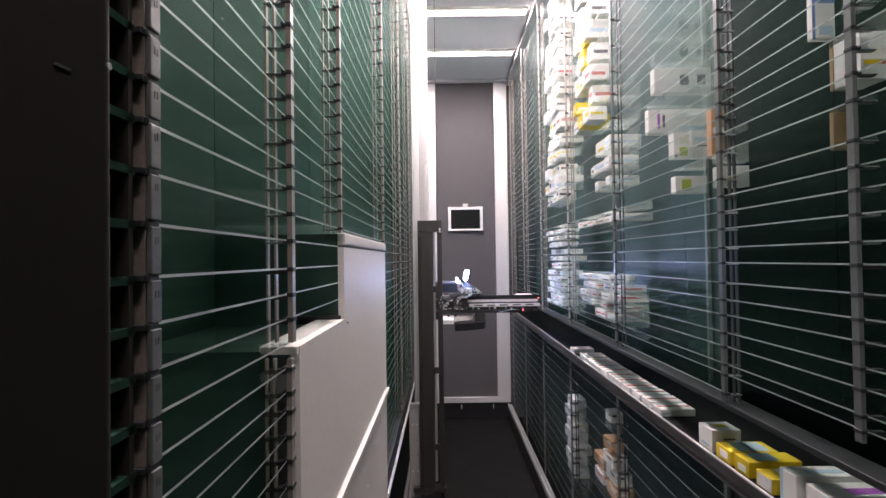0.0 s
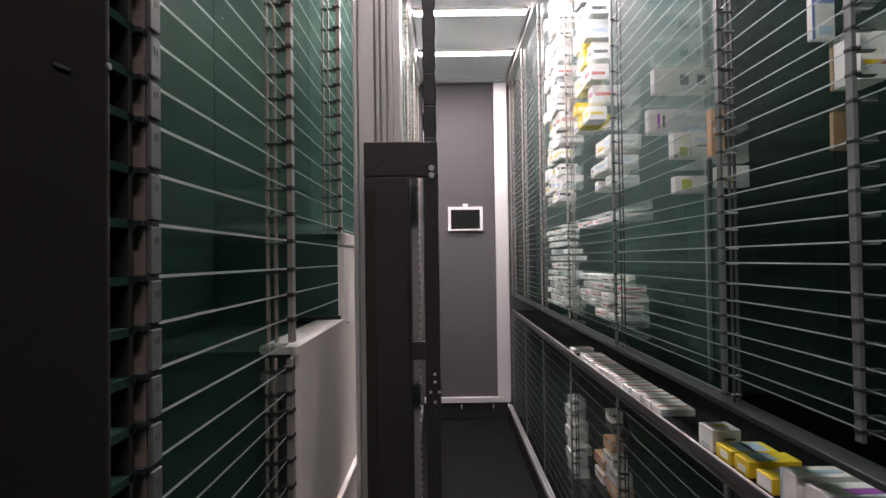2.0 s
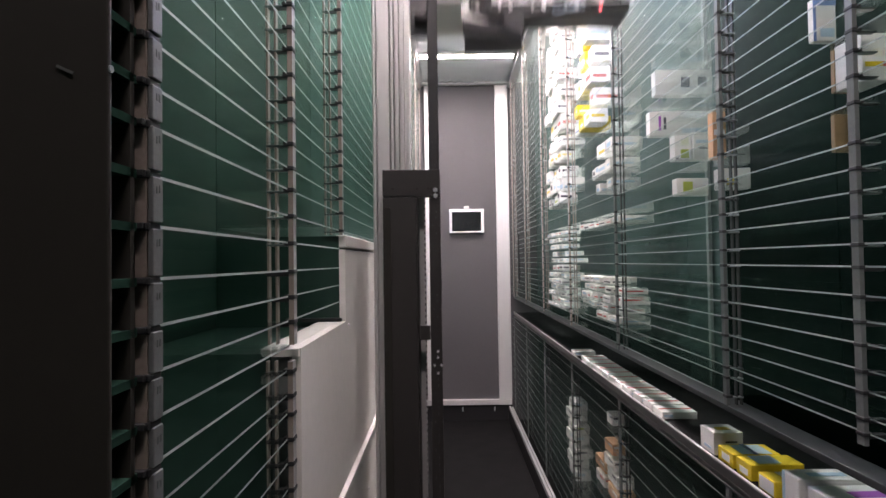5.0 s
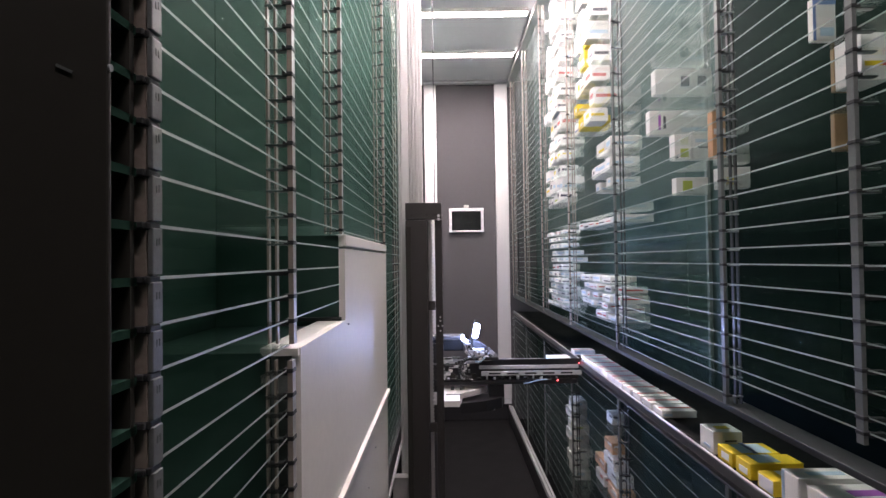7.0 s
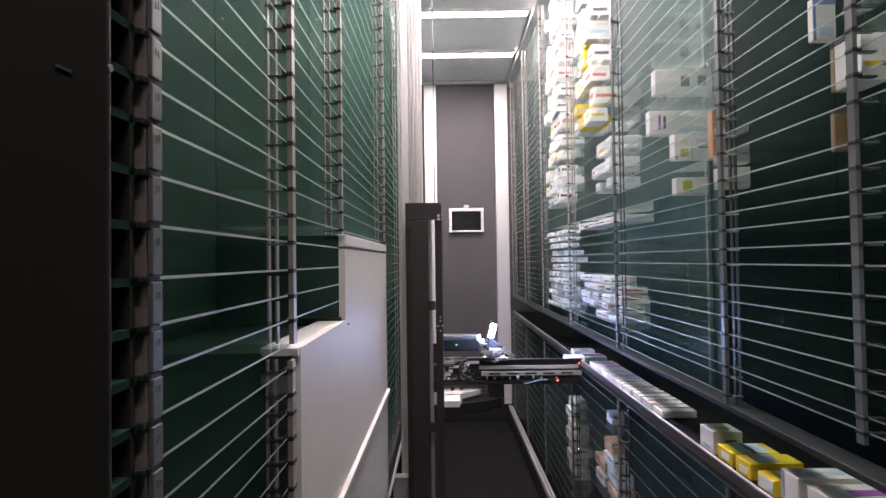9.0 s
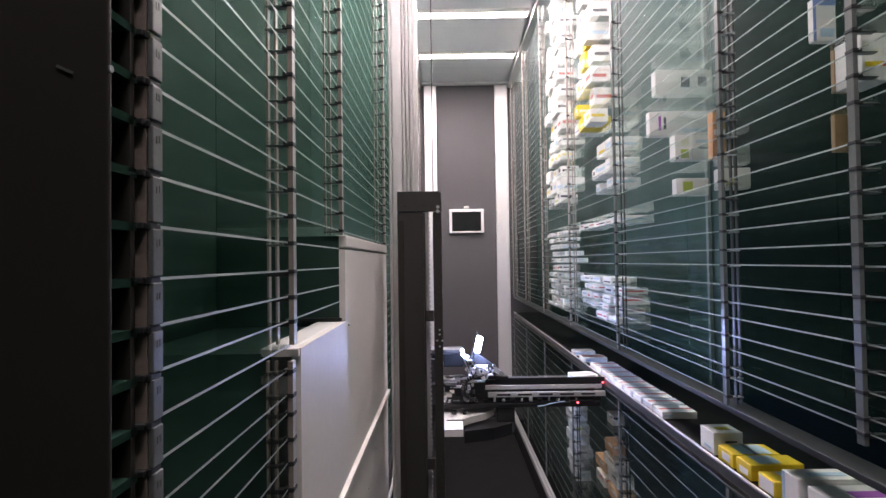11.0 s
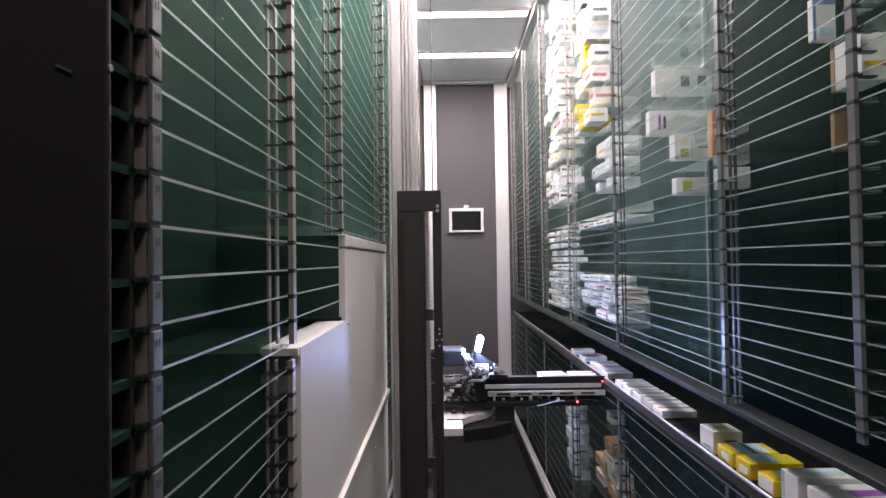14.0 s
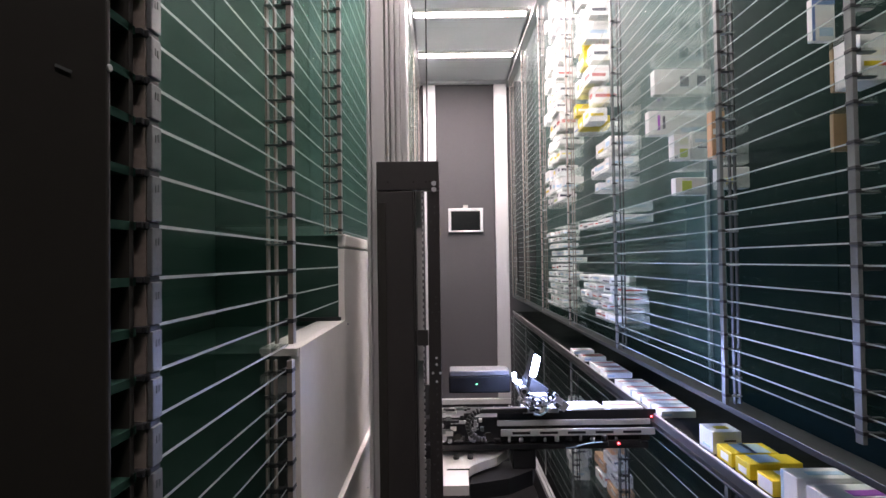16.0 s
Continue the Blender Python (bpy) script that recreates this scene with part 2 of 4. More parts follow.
def ceiling_light(y):
    lamp = thing("ceiling_light", "white LED strip light across the ceiling, switched on", "light", (0, y, ZC - 0.03), "ceiling lights")
    block("diffuser", (XL + 0.03, XR - 0.035, -0.027, 0.027, -0.006, 0.004), TUBE, lamp, "glowing diffuser", 0.002)
    bm = bmesh.new()
    plate = [(-0.032, 0.018), (0.032, 0.018), (0.032, -0.004), (0.0285, -0.004), (0.0285, 0.006), (-0.0285, 0.006), (-0.0285, -0.004), (-0.032, -0.004)]
    plate_into(bm, plate, XL + 0.02, XR - 0.025)
    bm.transform(Matrix.Rotation(radians(90), 4, "Z") @ Matrix.Diagonal((1, -1, 1, 1)))
    bmesh.ops.recalc_face_normals(bm, faces=bm.faces[:])
    part("housing", bm, WHITE_METAL, lamp, "white channel")
    return lamp


for y in (3.64, 3.03, 2.42, 1.81, 1.20, -0.02):
    ceiling_light(y)


# ---- shelf rows ----
def shelf_levels(z0, z1, low, pitch):
    zs, z = [z for z in low if z0 <= z <= z1], max(low)
    k = 0
    while z + pitch < z1:
        k += 1
        z += pitch * (0.94 + 0.12 * (k % 3) / 2)
        zs.append(z)
    return sorted(zs)


LOW_R = [0.962, 0.995, 1.013, 1.044, 1.069, 1.100, 1.127, 1.157, 1.192, 1.219, 1.252, 1.282, 1.310, 1.341, 1.389, 1.421, 1.451, 1.476, 1.504, 1.537, 1.570, 1.606, 1.642, 1.675, 1.707, 1.741, 1.776, 1.815, 1.853, 1.891, 1.929]
LOW_L = [0.62, 0.65, 0.68, 0.71, 0.738, 0.766, 0.794, 0.822, 0.85, 0.878, 0.906, 0.934, 0.962, 0.99, 1.016, 1.043, 1.063, 1.089, 1.115, 1.142, 1.169, 1.197, 1.228, 1.258, 1.287, 1.311, 1.338, 1.365, 1.388, 1.415, 1.444, 1.468, 1.494, 1.520, 1.552, 1.588, 1.622]
LEVELS_R = shelf_levels(0.95, 2.46, LOW_R, 0.038)
LEVELS_L = shelf_levels(0.61, 2.46, LOW_L, 0.0345)
LEVELS_LOW = [0.17 + 0.0465 * k for k in range(14)]
PLATES, CLIPS = {}, {}


def plate_mesh(length, shaded=False, hazed=False):
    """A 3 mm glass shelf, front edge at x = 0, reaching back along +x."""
    key = (round(length, 3), shaded, hazed)
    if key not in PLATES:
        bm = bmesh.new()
        # shaded plates: opaque dark green all over, the edge-on darkness put into the colour
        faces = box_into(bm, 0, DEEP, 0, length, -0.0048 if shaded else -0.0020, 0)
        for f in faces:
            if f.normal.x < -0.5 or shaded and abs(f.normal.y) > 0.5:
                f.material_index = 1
        PLATES[key] = mesh_of("glass_shelf", bm, GREEN_EDGE if shaded else HAZY_GLASS if hazed else GLASS, GREEN_EDGE if shaded else GLASS_EDGE)
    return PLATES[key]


def clip_mesh(dark):
    if dark not in CLIPS:
        bm = bmesh.new()
        box_into(bm, -0.001, 0.029, -0.005, 0.005, -0.0072 if dark == "black" else -0.0048, -0.0024, 0, 0.0008)
        box_into(bm, -0.0028, 0.0085, -0.0074, 0.0074, -0.0042, 0.0006, 1, 0.0009)
        CLIPS[dark] = mesh_of("shelf_clip", bm, {"black": BLACK_CLIP, "green": GREEN_CLIP, "grey": CLIP}[dark], BLACK_CLIP)
    return CLIPS[dark]


def upright(parent, y, z0, z1, levels, wide=0.012, dark=False, face=None, rear=True):
    """A pressed steel upright: front strip, return lip, rear strip and the clips that carry the shelves."""
    h = wide / 2
    bm = bmesh.new()
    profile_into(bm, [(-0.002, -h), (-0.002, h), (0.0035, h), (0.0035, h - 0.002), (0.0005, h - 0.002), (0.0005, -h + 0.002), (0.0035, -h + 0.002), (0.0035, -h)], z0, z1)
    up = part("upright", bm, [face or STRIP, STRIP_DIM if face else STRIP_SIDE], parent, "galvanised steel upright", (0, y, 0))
    # side faces take the second material, tan where the front is STRIP
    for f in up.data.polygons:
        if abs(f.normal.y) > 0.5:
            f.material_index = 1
    for xx in (0.0165, 0.0255) if rear else ():
        bm = bmesh.new()
        box_into(bm, xx, xx + 0.0022, -0.004, 0.004, z0, z1, 0)
        part("rear_strip", bm, STRIP_DARK if face else STRIP_SIDE, up)
    for z in levels:
        # below eye height the clip bars are black, their shaded look painted in
        c = new("shelf_clip", clip_mesh("black" if dark and z < 1.2 else "green" if dark else "grey"))
        c.parent, c.location = up, (0, 0, z)
    return up


def tag_upright(parent, y, z0, z1, levels):
    """The nearest upright: a recessed steel post that carries a numbered tag between every two shelves and a black clip at each."""
    bm = bmesh.new()
    box_into(bm, 0.0012, 0.008, -0.0045, 0.0058, z0, z1, 0)
    up = part("upright", bm, STRIP_SIDE, parent, "tan steel upright with shelf tags", (0, y, 0))
    bm = bmesh.new()
    box_into(bm, 0.0085, 0.0135, -0.0045, 0.0055, z0, z1, 0)
    part("inner_post", bm, BLACK_METAL, up, "dark inner post")
    bm = bmesh.new()
    box_into(bm, 0.0335, 0.0355, 0.024, 0.028, z0, z1, 0)
    part("rear_strip", bm, STRIP_SIDE, up)
    wear = random.Random(11)
    for a, b in zip(levels, levels[1:]):
        bm = bmesh.new()
        box_into(bm, -0.0025, 0.0008, -0.0056, 0.0056, a + 0.0008, b - 0.0030, 0, 0.0007)
        tag = part("shelf_tag", bm, TAG, up)
        bm = bmesh.new()
        for u in (-0.0026, 0.0004):
            z = b - 0.0125 + wear.uniform(-0.001, 0.001)
            box_into(bm, -0.0028, -0.0024, u, u + 0.0016, z, z + 0.0042, 0)
        part("stamped_mark", bm, TAG_MARK, tag)
    for z in levels:
        bm = bmesh.new()
        box_into(bm, -0.0012, 0.0215, -0.0062, 0.0064, -0.0044, 0.0006, 0, 0.0012)
        box_into(bm, 0.001, 0.012, 0.0064, 0.0095, -0.0036, 0.0004, 0, 0.0008)
        c = part("shelf_clip", bm, BLACK_CLIP, up)
        c.location = (0, 0, z)
    return up


def shelf_unit(side, y0, y1, z0, z1, levels, label, last=False, posts=True, rear=True):
    x = XR if side > 0 else XL
    unit = thing("glass_shelving_unit", label, "shelving", (x, y0, 0), "glass shelving units")
    if side < 0:
        unit.rotation_euler = (0, 0, math.pi)
        unit.location = (x, y1, 0)
    length = y1 - y0
    here = [z for z in levels if z0 < z < z1]
    me = plate_mesh(length - 0.006, not posts)
    hazed_plate = plate_mesh(length - 0.006, not posts, True)
    # upper and low plates of the far right bays take the copy with painted haze
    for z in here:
        s = new("glass_shelf", hazed_plate if side > 0 and y0 > 1.0 and (z > 1.38 or z < 0.8) else me)
        s.parent, s.location = unit, (0.004, 0.003, z)
    if rear:
        cut = 0.001
        if side > 0 and 1.0 < y1 < 1.7 and z1 > 1:
            cut = (1.40 if y0 > 1.0 else y1) - y0
            block("rear_panel", (DEEP + 0.006, DEEP + 0.012, 0.001, cut - 0.001, z0, z1), BLACK_BACK, unit, "black rear board standing in for the dim near bay")
            if y0 > 1.0:
                block("rear_edge", (DEEP - 0.006, DEEP + 0.003, cut + 0.07, cut + 0.082, z0, z1), CLIP, unit, "pale green glass edge")
        if cut < length - 0.01:
            # far bays get the pale haze colour, near and low ones a darkened panel
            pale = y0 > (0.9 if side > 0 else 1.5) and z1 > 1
            block("rear_panel", (DEEP + 0.006, DEEP + 0.012, cut, length - 0.001, z0, z1), HAZE_BACK if pale else BACK, unit, "grey teal rear panel with haze put into its colour" if pale else "dark green rear panel")
    ends = [] if not posts else [0.0] if side > 0 else [length]
    if last:
        ends.append(length if side > 0 else 0.0)
    if side < 0 and posts and y0 < 0.4:
        tag_upright(unit, length, z0, z1, here)
        ends = []
    # right uprights that stand near or low are painted dimmer, as if less lit
    for y in ends:
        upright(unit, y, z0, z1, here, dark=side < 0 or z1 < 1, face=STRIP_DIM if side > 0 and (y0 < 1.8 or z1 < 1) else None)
    return unit


def thinned(levels, low, step):
    """Every shelf below low, and one in step above it, where tall boxes stand."""
    return [z for z in levels if z < low] + [z for z in levels if z >= low][::step]


RIGHT_LEVELS = [LEVELS_R, LEVELS_R, thinned(LEVELS_R, 1.42, 2), thinned(LEVELS_R, 1.36, 2), LEVELS_R, LEVELS_R, LEVELS_R]
for k in range(len(BAYS) - 1):
    low = 0.98 if k == 0 else 0.945
    here = BAYS[k] if k else 0.30
    tall = shelf_unit(1, here, BAYS[k + 1], low, 2.49, RIGHT_LEVELS[k], "tall rack of clear green-edged glass shelves on steel uprights")
    if k == 0:
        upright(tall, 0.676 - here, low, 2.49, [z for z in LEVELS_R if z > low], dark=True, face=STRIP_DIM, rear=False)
    shelf_unit(1, here, BAYS[k + 1], 0.13, 0.80, LEVELS_LOW, "low rack of clear glass shelves under the belt")
for k in range(len(BAYS_L) - 1):
    low = (0.61, 1.115, 1.25, 0.61, 0.61, 0.61, 0.61)[k]
    unit = shelf_unit(-1, BAYS_L[k], BAYS_L[k + 1], low, 2.49, LEVELS_L, "tall rack of clear green-edged glass shelves on steel uprights", last=(k == 6))
    if k == 0:
        upright(unit, 0.007, 0.61, 1.098, [z for z in LEVELS_L if z < 1.09], dark=True)
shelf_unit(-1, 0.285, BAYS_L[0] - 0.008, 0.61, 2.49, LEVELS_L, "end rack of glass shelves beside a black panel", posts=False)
# sheet added to give the unlit gap between the end shelves its black
structure("dark_gap_sheet", (XL - 0.10, XL - 0.004, 0.3085, 0.3125, 0.61, 2.49), DARK_PANEL, "black sheet standing in for the dark gap at the shelf end", "panel")

# black entrance panel, close to the camera
entry = structure("entrance_panel", (-0.64, -0.165, 0.277, 0.280, 0, 2.5), DARK_PANEL, "dark grey coated panel beside the shelves", "panel", 0.001)
b_ = bmesh.new()
rod_into(b_, (-0.1652, 0.2785, 1.302), (-0.1642, 0.2785, 1.302), 0.0018)
part("screw", b_, CLIP, entry)
b_ = bmesh.new()
box_into(b_, -0.0045, 0.0045, -0.0004, 0.0003, -0.0007, 0.0007)
b_.transform(Matrix.Translation((-0.1865, 0.2768, 1.3015)) @ Matrix.Rotation(radians(25), 4, "Y"))
part("dent", b_, TAG_MARK, entry, "small dent")


# ---- right: belt, floor rails ----
def belt():
    t = thing("box_conveyor", "long black belt with an aluminium lip between the glass racks", "conveyor", (XR, 0, 0))
    bm = bmesh.new()
    box_into(bm, 0.012, 0.27, 0.3, 4.05, TRAY - 0.02, TRAY - 0.004, 0, 0.003)
    part("belt", bm, BELT, t, "matt black belt")
    bm = bmesh.new()
    box_into(bm, -0.004, 0.003, 0.3, 4.06, TRAY - 0.018, TRAY + 0.0, 0, 0.001)
    box_into(bm, -0.002, 0.012, 0.3, 4.06, TRAY - 0.034, TRAY - 0.029, 0, 0.001)
    part("front_lip", bm, LIP, t, "aluminium lip")
    block("lip_edge", (-0.003, 0.0015, 0.3, 4.06, TRAY + 0.0005, TRAY + 0.0025), RAIL, t, "bright lip edge", 0.0005)
    block("ledge", (0.0, 0.040, 0.3, 4.06, 0.934, 0.944), LEDGE, t, "dark grey ledge", 0.001)
    block("back_board", (0.272, 0.28, 0.3, 4.06, TRAY - 0.03, 0.93), BLACK_BACK, t, "black back board")
    return t


belt()
for name, x, y1 in (("floor_rail", XR - 0.012, YW - 0.05), ("floor_rail", XL - 0.015, YW - 0.05)):
    bm = bmesh.new()
    box_into(bm, x - 0.018, x + 0.018, -0.5, y1, 0.0, 0.095, 1, 0.002)
    box_into(bm, x - 0.016, x - 0.002, -0.5, y1, 0.095, 0.118, 0, 0.002)
    box_into(bm, x + 0.004, x + 0.016, -0.5, y1, 0.095, 0.112, 0, 0.002)
    tagged(part(name, bm, [RAIL, BLACK_METAL]), "aluminium guide rail along the floor edge", "rail", kind="structure")
structure("base_trim", (XL - 0.30, XL, 1.602, YW - 0.05, 0.548, 0.605), BLACK_METAL, "black base under the glass shelves", "trim", 0.002)
structure("base_edge", (XL - 0.02, XL + 0.006, 1.602, YW - 0.05, 0.535, 0.546), RAIL, "bright edge strip under the black base", "trim", 0.001)


# ---- left: white cabinet ----
def cabinet():
    t = thing("white_cabinet", "white sheet-metal cabinet with a stepped top among the shelves", "cabinet", (XL, 0, 0))
    block("lower_panel", (-0.008, 0.004, 0.640, 1.580, 0.0, 0.838), WHITE_METAL, t, "", 0.002)
    bm = bmesh.new()
    plate_into(bm, [(0.640, 0.852), (1.580, 0.852), (1.580, 1.226), (0.929, 1.226), (0.929, 1.108), (0.640, 1.108)], -0.004, 0.006)
    bm.transform(Matrix.Rotation(radians(90), 4, "Z"))
    part("front_panel", bm, WHITE_METAL, t, "stepped white front panel")
    block("top_plate", (-0.042, -0.0065, 0.640, 0.926, 1.101, 1.108), WHITE_METAL, t, "white top plate", 0.001)
    block("top_trim", (-0.012, 0.006, 0.931, 1.580, 1.229, 1.25), WHITE_METAL, t, "", 0.003)
    # two blocks added to colour the dark hollow seen through the glass
    block("inner_fill", (-0.21, -0.0085, 0.660, 1.579, 0.01, 1.099), BACK, t, "dark green fill for the dark depth behind the panel")
    block("upper_fill", (-0.21, -0.0065, 0.930, 1.579, 1.1, 1.248), BACK, t, "dark green fill for the dark depth behind the panel")
    block("seam_strip", (-0.02, 0.0115, 0.640, 1.580, 0.8395, 0.8505), WHITE_METAL, t, "bright seam strip", 0.001)
    block("base_strip", (-0.07, -0.001, 0.9205, 0.9265, 1.1085, 1.1145), BLACK_CLIP, t, "black strip under the shelves", 0.001)
    block("pull_strip", (0.0045, 0.0065, 1.19, 1.20, 0.56, 0.70), ALU, t, "narrow vertical pull strip", 0.0005)
    for y, z in ((0.95, 1.10), (1.42, 0.80), (1.30, 0.78), (1.17, 0.74), (1.17, 0.60), (1.45, 0.55)):
        bm = bmesh.new()
        rod_into(bm, (0.004, y, z), (0.0068, y, z), 0.0016, 0, 10)
        part("screw", bm, STEEL, t, "small steel screw")
    block("end_panel", (-0.030, -0.009, 0.6415, 0.6585, 0.002, 1.0985), STRIP_DIM, t, "grey end panel")
    block("end_edge", (-0.038, 0.003, 0.6335, 0.6385, 1.100, 1.108), WHITE_METAL, t, "white top edge")
    return t


cabinet()


# ---- wall screen ----
def screen():
    t = thing("wall_screen", "small dark touch screen in a silver frame on the end wall", "screen", (0.169, YW - 0.004, 1.508))
    bm = bmesh.new()
    for d in ((-0.131, 0.131, -0.03, 0, 0.068, 0.090), (-0.131, 0.131, -0.03, 0, -0.090, -0.078), (-0.131, -0.110, -0.03, 0, -0.078, 0.068), (0.110, 0.131, -0.03, 0, -0.078, 0.068)):
        box_into(bm, *d, bevel=0.002)
    part("frame", bm, ALU, t, "silver frame")
    block("pane", (-0.11, 0.11, -0.022, -0.004, -0.078, 0.068), SCREEN, t, "dark glass")
    block("sensor", (-0.019, 0.019, -0.035, -0.001, 0.092, 0.112), WHITE_METAL, t, "white sensor block", 0.002)


screen()


def sensor_bar():
    t = thing("sensor_bar", "slim black sensor bar fixed to a shelf upright", "sensor", (XR - 0.004, 3.70, 1.05))
    block("body", (-0.010, 0.0, -0.012, 0.012, 0, 0.32), BLACK_METAL, t, "", 0.002)
    for z in (0.02, 0.15, 0.29):
        block("clamp", (-0.014, -0.0102, -0.008, 0.008, z, z + 0.012), STRIP, t, "grey clamp", 0.001)


sensor_bar()


# ---- boxes ----
def med_box(w, d, h, mat, at, label, stripes=(), group="medicine boxes", turn=0):
    """A folded carton w across x, d along y, h high, its base at the origin; stripes: (material, face, u0, u1, v0, v1)."""
    bm = bmesh.new()
    box_into(bm, 0, w, 0, d, 0, h, 0, min(0.0012, h * 0.08))
    ob = part("medicine_box", bm, mat)
    ob.location = at
    ob.rotation_euler = (0, 0, radians(turn))
    tagged(ob, label, "box", group)
    for m, face, u0, u1, v0, v1 in stripes:
        e = 0.0006
        if face == "top":
            dims = (w * u0, w * u1, d * v0, d * v1, h - 0.0002, h + e)
        elif face == "front":
            dims = (w * u0, w * u1, -e, 0.0002, h * v0, h * v1)
        else:
            dims = (-e, 0.0002, d * u0, d * u1, h * v0, h * v1)
        block("print", dims, m, ob)
    return ob


# boxes standing on the belt
TRAY_BOXES = []
for k in range(13):
    TRAY_BOXES.append(med_box(0.080, 0.062, 0.0165, PAPER, (0.499 + rng.uniform(-0.002, 0.003), 1.318 + 0.0735 * k, TRAY - 0.0035),
                              "flat white medicine box with a red stripe, on the belt", [(RED, "top", 0.03, 0.97, 0.42, 0.54), (PALE_BLUE, "front", 0.05, 0.3, 0.3, 0.6)],
                              "flat boxes on the belt", rng.uniform(-1.5, 1.5)))
BASE = TRAY - 0.0035
med_box(0.055, 0.056, 0.042, PAPER, (0.502, 1.074, BASE), "small square white carton with a yellow mark, on the belt",
        [(YELLOW, "top", 0.3, 0.75, 0.35, 0.65), (INK, "front", 0.4, 0.8, 0.55, 0.62), (PALE_BLUE, "side", 0.2, 0.7, 0.2, 0.3)], "boxes on the belt")
med_box(0.084, 0.056, 0.025, YELLOW, (0.502, 1.005, BASE), "yellow medicine box with a grey label and blue band",
        [(PALE_BLUE, "top", 0.22, 0.85, 0.05, 0.9), (BLUE, "top", 0.45, 0.55, 0.0, 1.0), (PAPER, "side", 0.2, 0.7, 0.25, 0.75)], "boxes on the belt", -1)
med_box(0.090, 0.046, 0.027, YELLOW, (0.503, 0.947, BASE), "yellow medicine box with a pale label, on the belt",
        [(PALE_BLUE, "top", 0.2, 0.62, 0.15, 0.95), (PAPER, "side", 0.2, 0.75, 0.2, 0.6)], "boxes on the belt", 1)
med_box(0.080, 0.046, 0.025, YELLOW, (0.503, 0.880, BASE), "yellow medicine box with a white side label and purple mark",
        [(PAPER, "top", 0.3, 0.95, 0.1, 0.9), (PURPLE, "top", 0.4, 0.7, 0.3, 0.7), (PAPER, "side", 0.05, 0.9, 0.1, 0.9)], "boxes on the belt")
med_box(0.125, 0.042, 0.052, PAPER, (0.503, 0.820, BASE), "large white carton with a pale blue swirl, on the belt",
        [(PALE_BLUE, "top", 0.2, 0.62, 0.3, 0.6), (PALE_BLUE, "side", 0.8, 0.95, 0.0, 1.0), (PAPER, "front", 0.1, 0.9, 0.6, 0.9)], "boxes on the belt", -1)
med_box(0.125, 0.046, 0.052, PAPER, (0.503, 0.752, BASE), "large white carton with a purple oval, on the belt",
        [(PURPLE, "top", 0.3, 0.8, 0.1, 0.5)], "boxes on the belt", 1)


# boxes on the glass shelves
def under(levels, z):
    return max([v for v in levels if v <= z + 0.004], default=min(levels))


def gap_over(levels, z):
    return min([v for v in levels if v > z + 0.004], default=z + 0.06) - z


LOOKS = [(PAPER, PALE_BLUE, "white medicine box with a pale blue print"), (PAPER, RED, "white medicine box with a red stripe"), (PAPER, INK, "white medicine box with dark print"),
         (PAPER, YELLOW, "white medicine box with a yellow label"), (YELLOW, PAPER, "yellow medicine box with a white label"), (PAPER, BLUE, "white medicine box with a blue end"),
         (PAPER, GREEN, "white medicine box with a green band"), (ORANGE, PAPER, "orange medicine box with a white label")]


def fill(levels, y0, y1, z0, z1, chance, looks, x0=0.502, tall=0.86):
    for z in levels:
        if not z0 <= z <= z1:
            continue
        gap = gap_over(levels, z) - 0.003
        y = y0 + rng.uniform(0.0, 0.03)
        while y < y1 - 0.04:
            d = rng.uniform(0.04, 0.095)
            if y + d > y1 - 0.012:
                break
            if rng.random() < chance:
                body, ink, text = LOOKS[rng.choice(looks)]
                h = gap * rng.uniform(0.6, tall)
                v = rng.uniform(0.2, 0.55)
                med_box(rng.uniform(0.06, 0.11), d, h, body, (x0 + rng.uniform(0, 0.02), y, z + 0.0004), text + " on a glass shelf",
                        [(ink, "side", 0.08, rng.uniform(0.5, 0.92), v, v + rng.uniform(0.12, 0.35)), (ink, "front", 0.1, 0.8, v, v + 0.2)], "boxes on glass shelves", rng.uniform(-2, 2))
            y += d + rng.uniform(0.002, 0.02)


L2, L3 = RIGHT_LEVELS[2], RIGHT_LEVELS[3]
fill(L2, 1.92, 2.19, 1.64, 2.45, 0.96, [0, 2, 3, 3, 4, 4, 5, 1], x0=0.503, tall=0.95)
fill(L2, 1.72, 2.00, 1.42, 1.58, 0.7, [0, 2, 3], tall=0.7)
fill(L2, 1.65, 2.20, 1.29, 1.32, 0.85, [0, 1, 2])
fill(L2, 1.64, 2.16, 1.01, 1.14, 0.60, [0, 1, 2], tall=0.8)
fill(L3, 2.46, 2.80, 1.40, 2.45, 0.95, [0, 0, 1, 2, 2, 3, 6], tall=0.95)
fill(L3, 2.42, 2.80, 0.98, 1.33, 0.85, [0, 1, 2, 0], tall=0.8)
L1 = RIGHT_LEVELS[1]


def shelved(w, d, h, mat, x, y, z, label, stripes):
    return med_box(w, d, h, mat, (x, y, under(L1, z) + 0.0004), label + " on a glass shelf", stripes, "boxes on glass shelves")


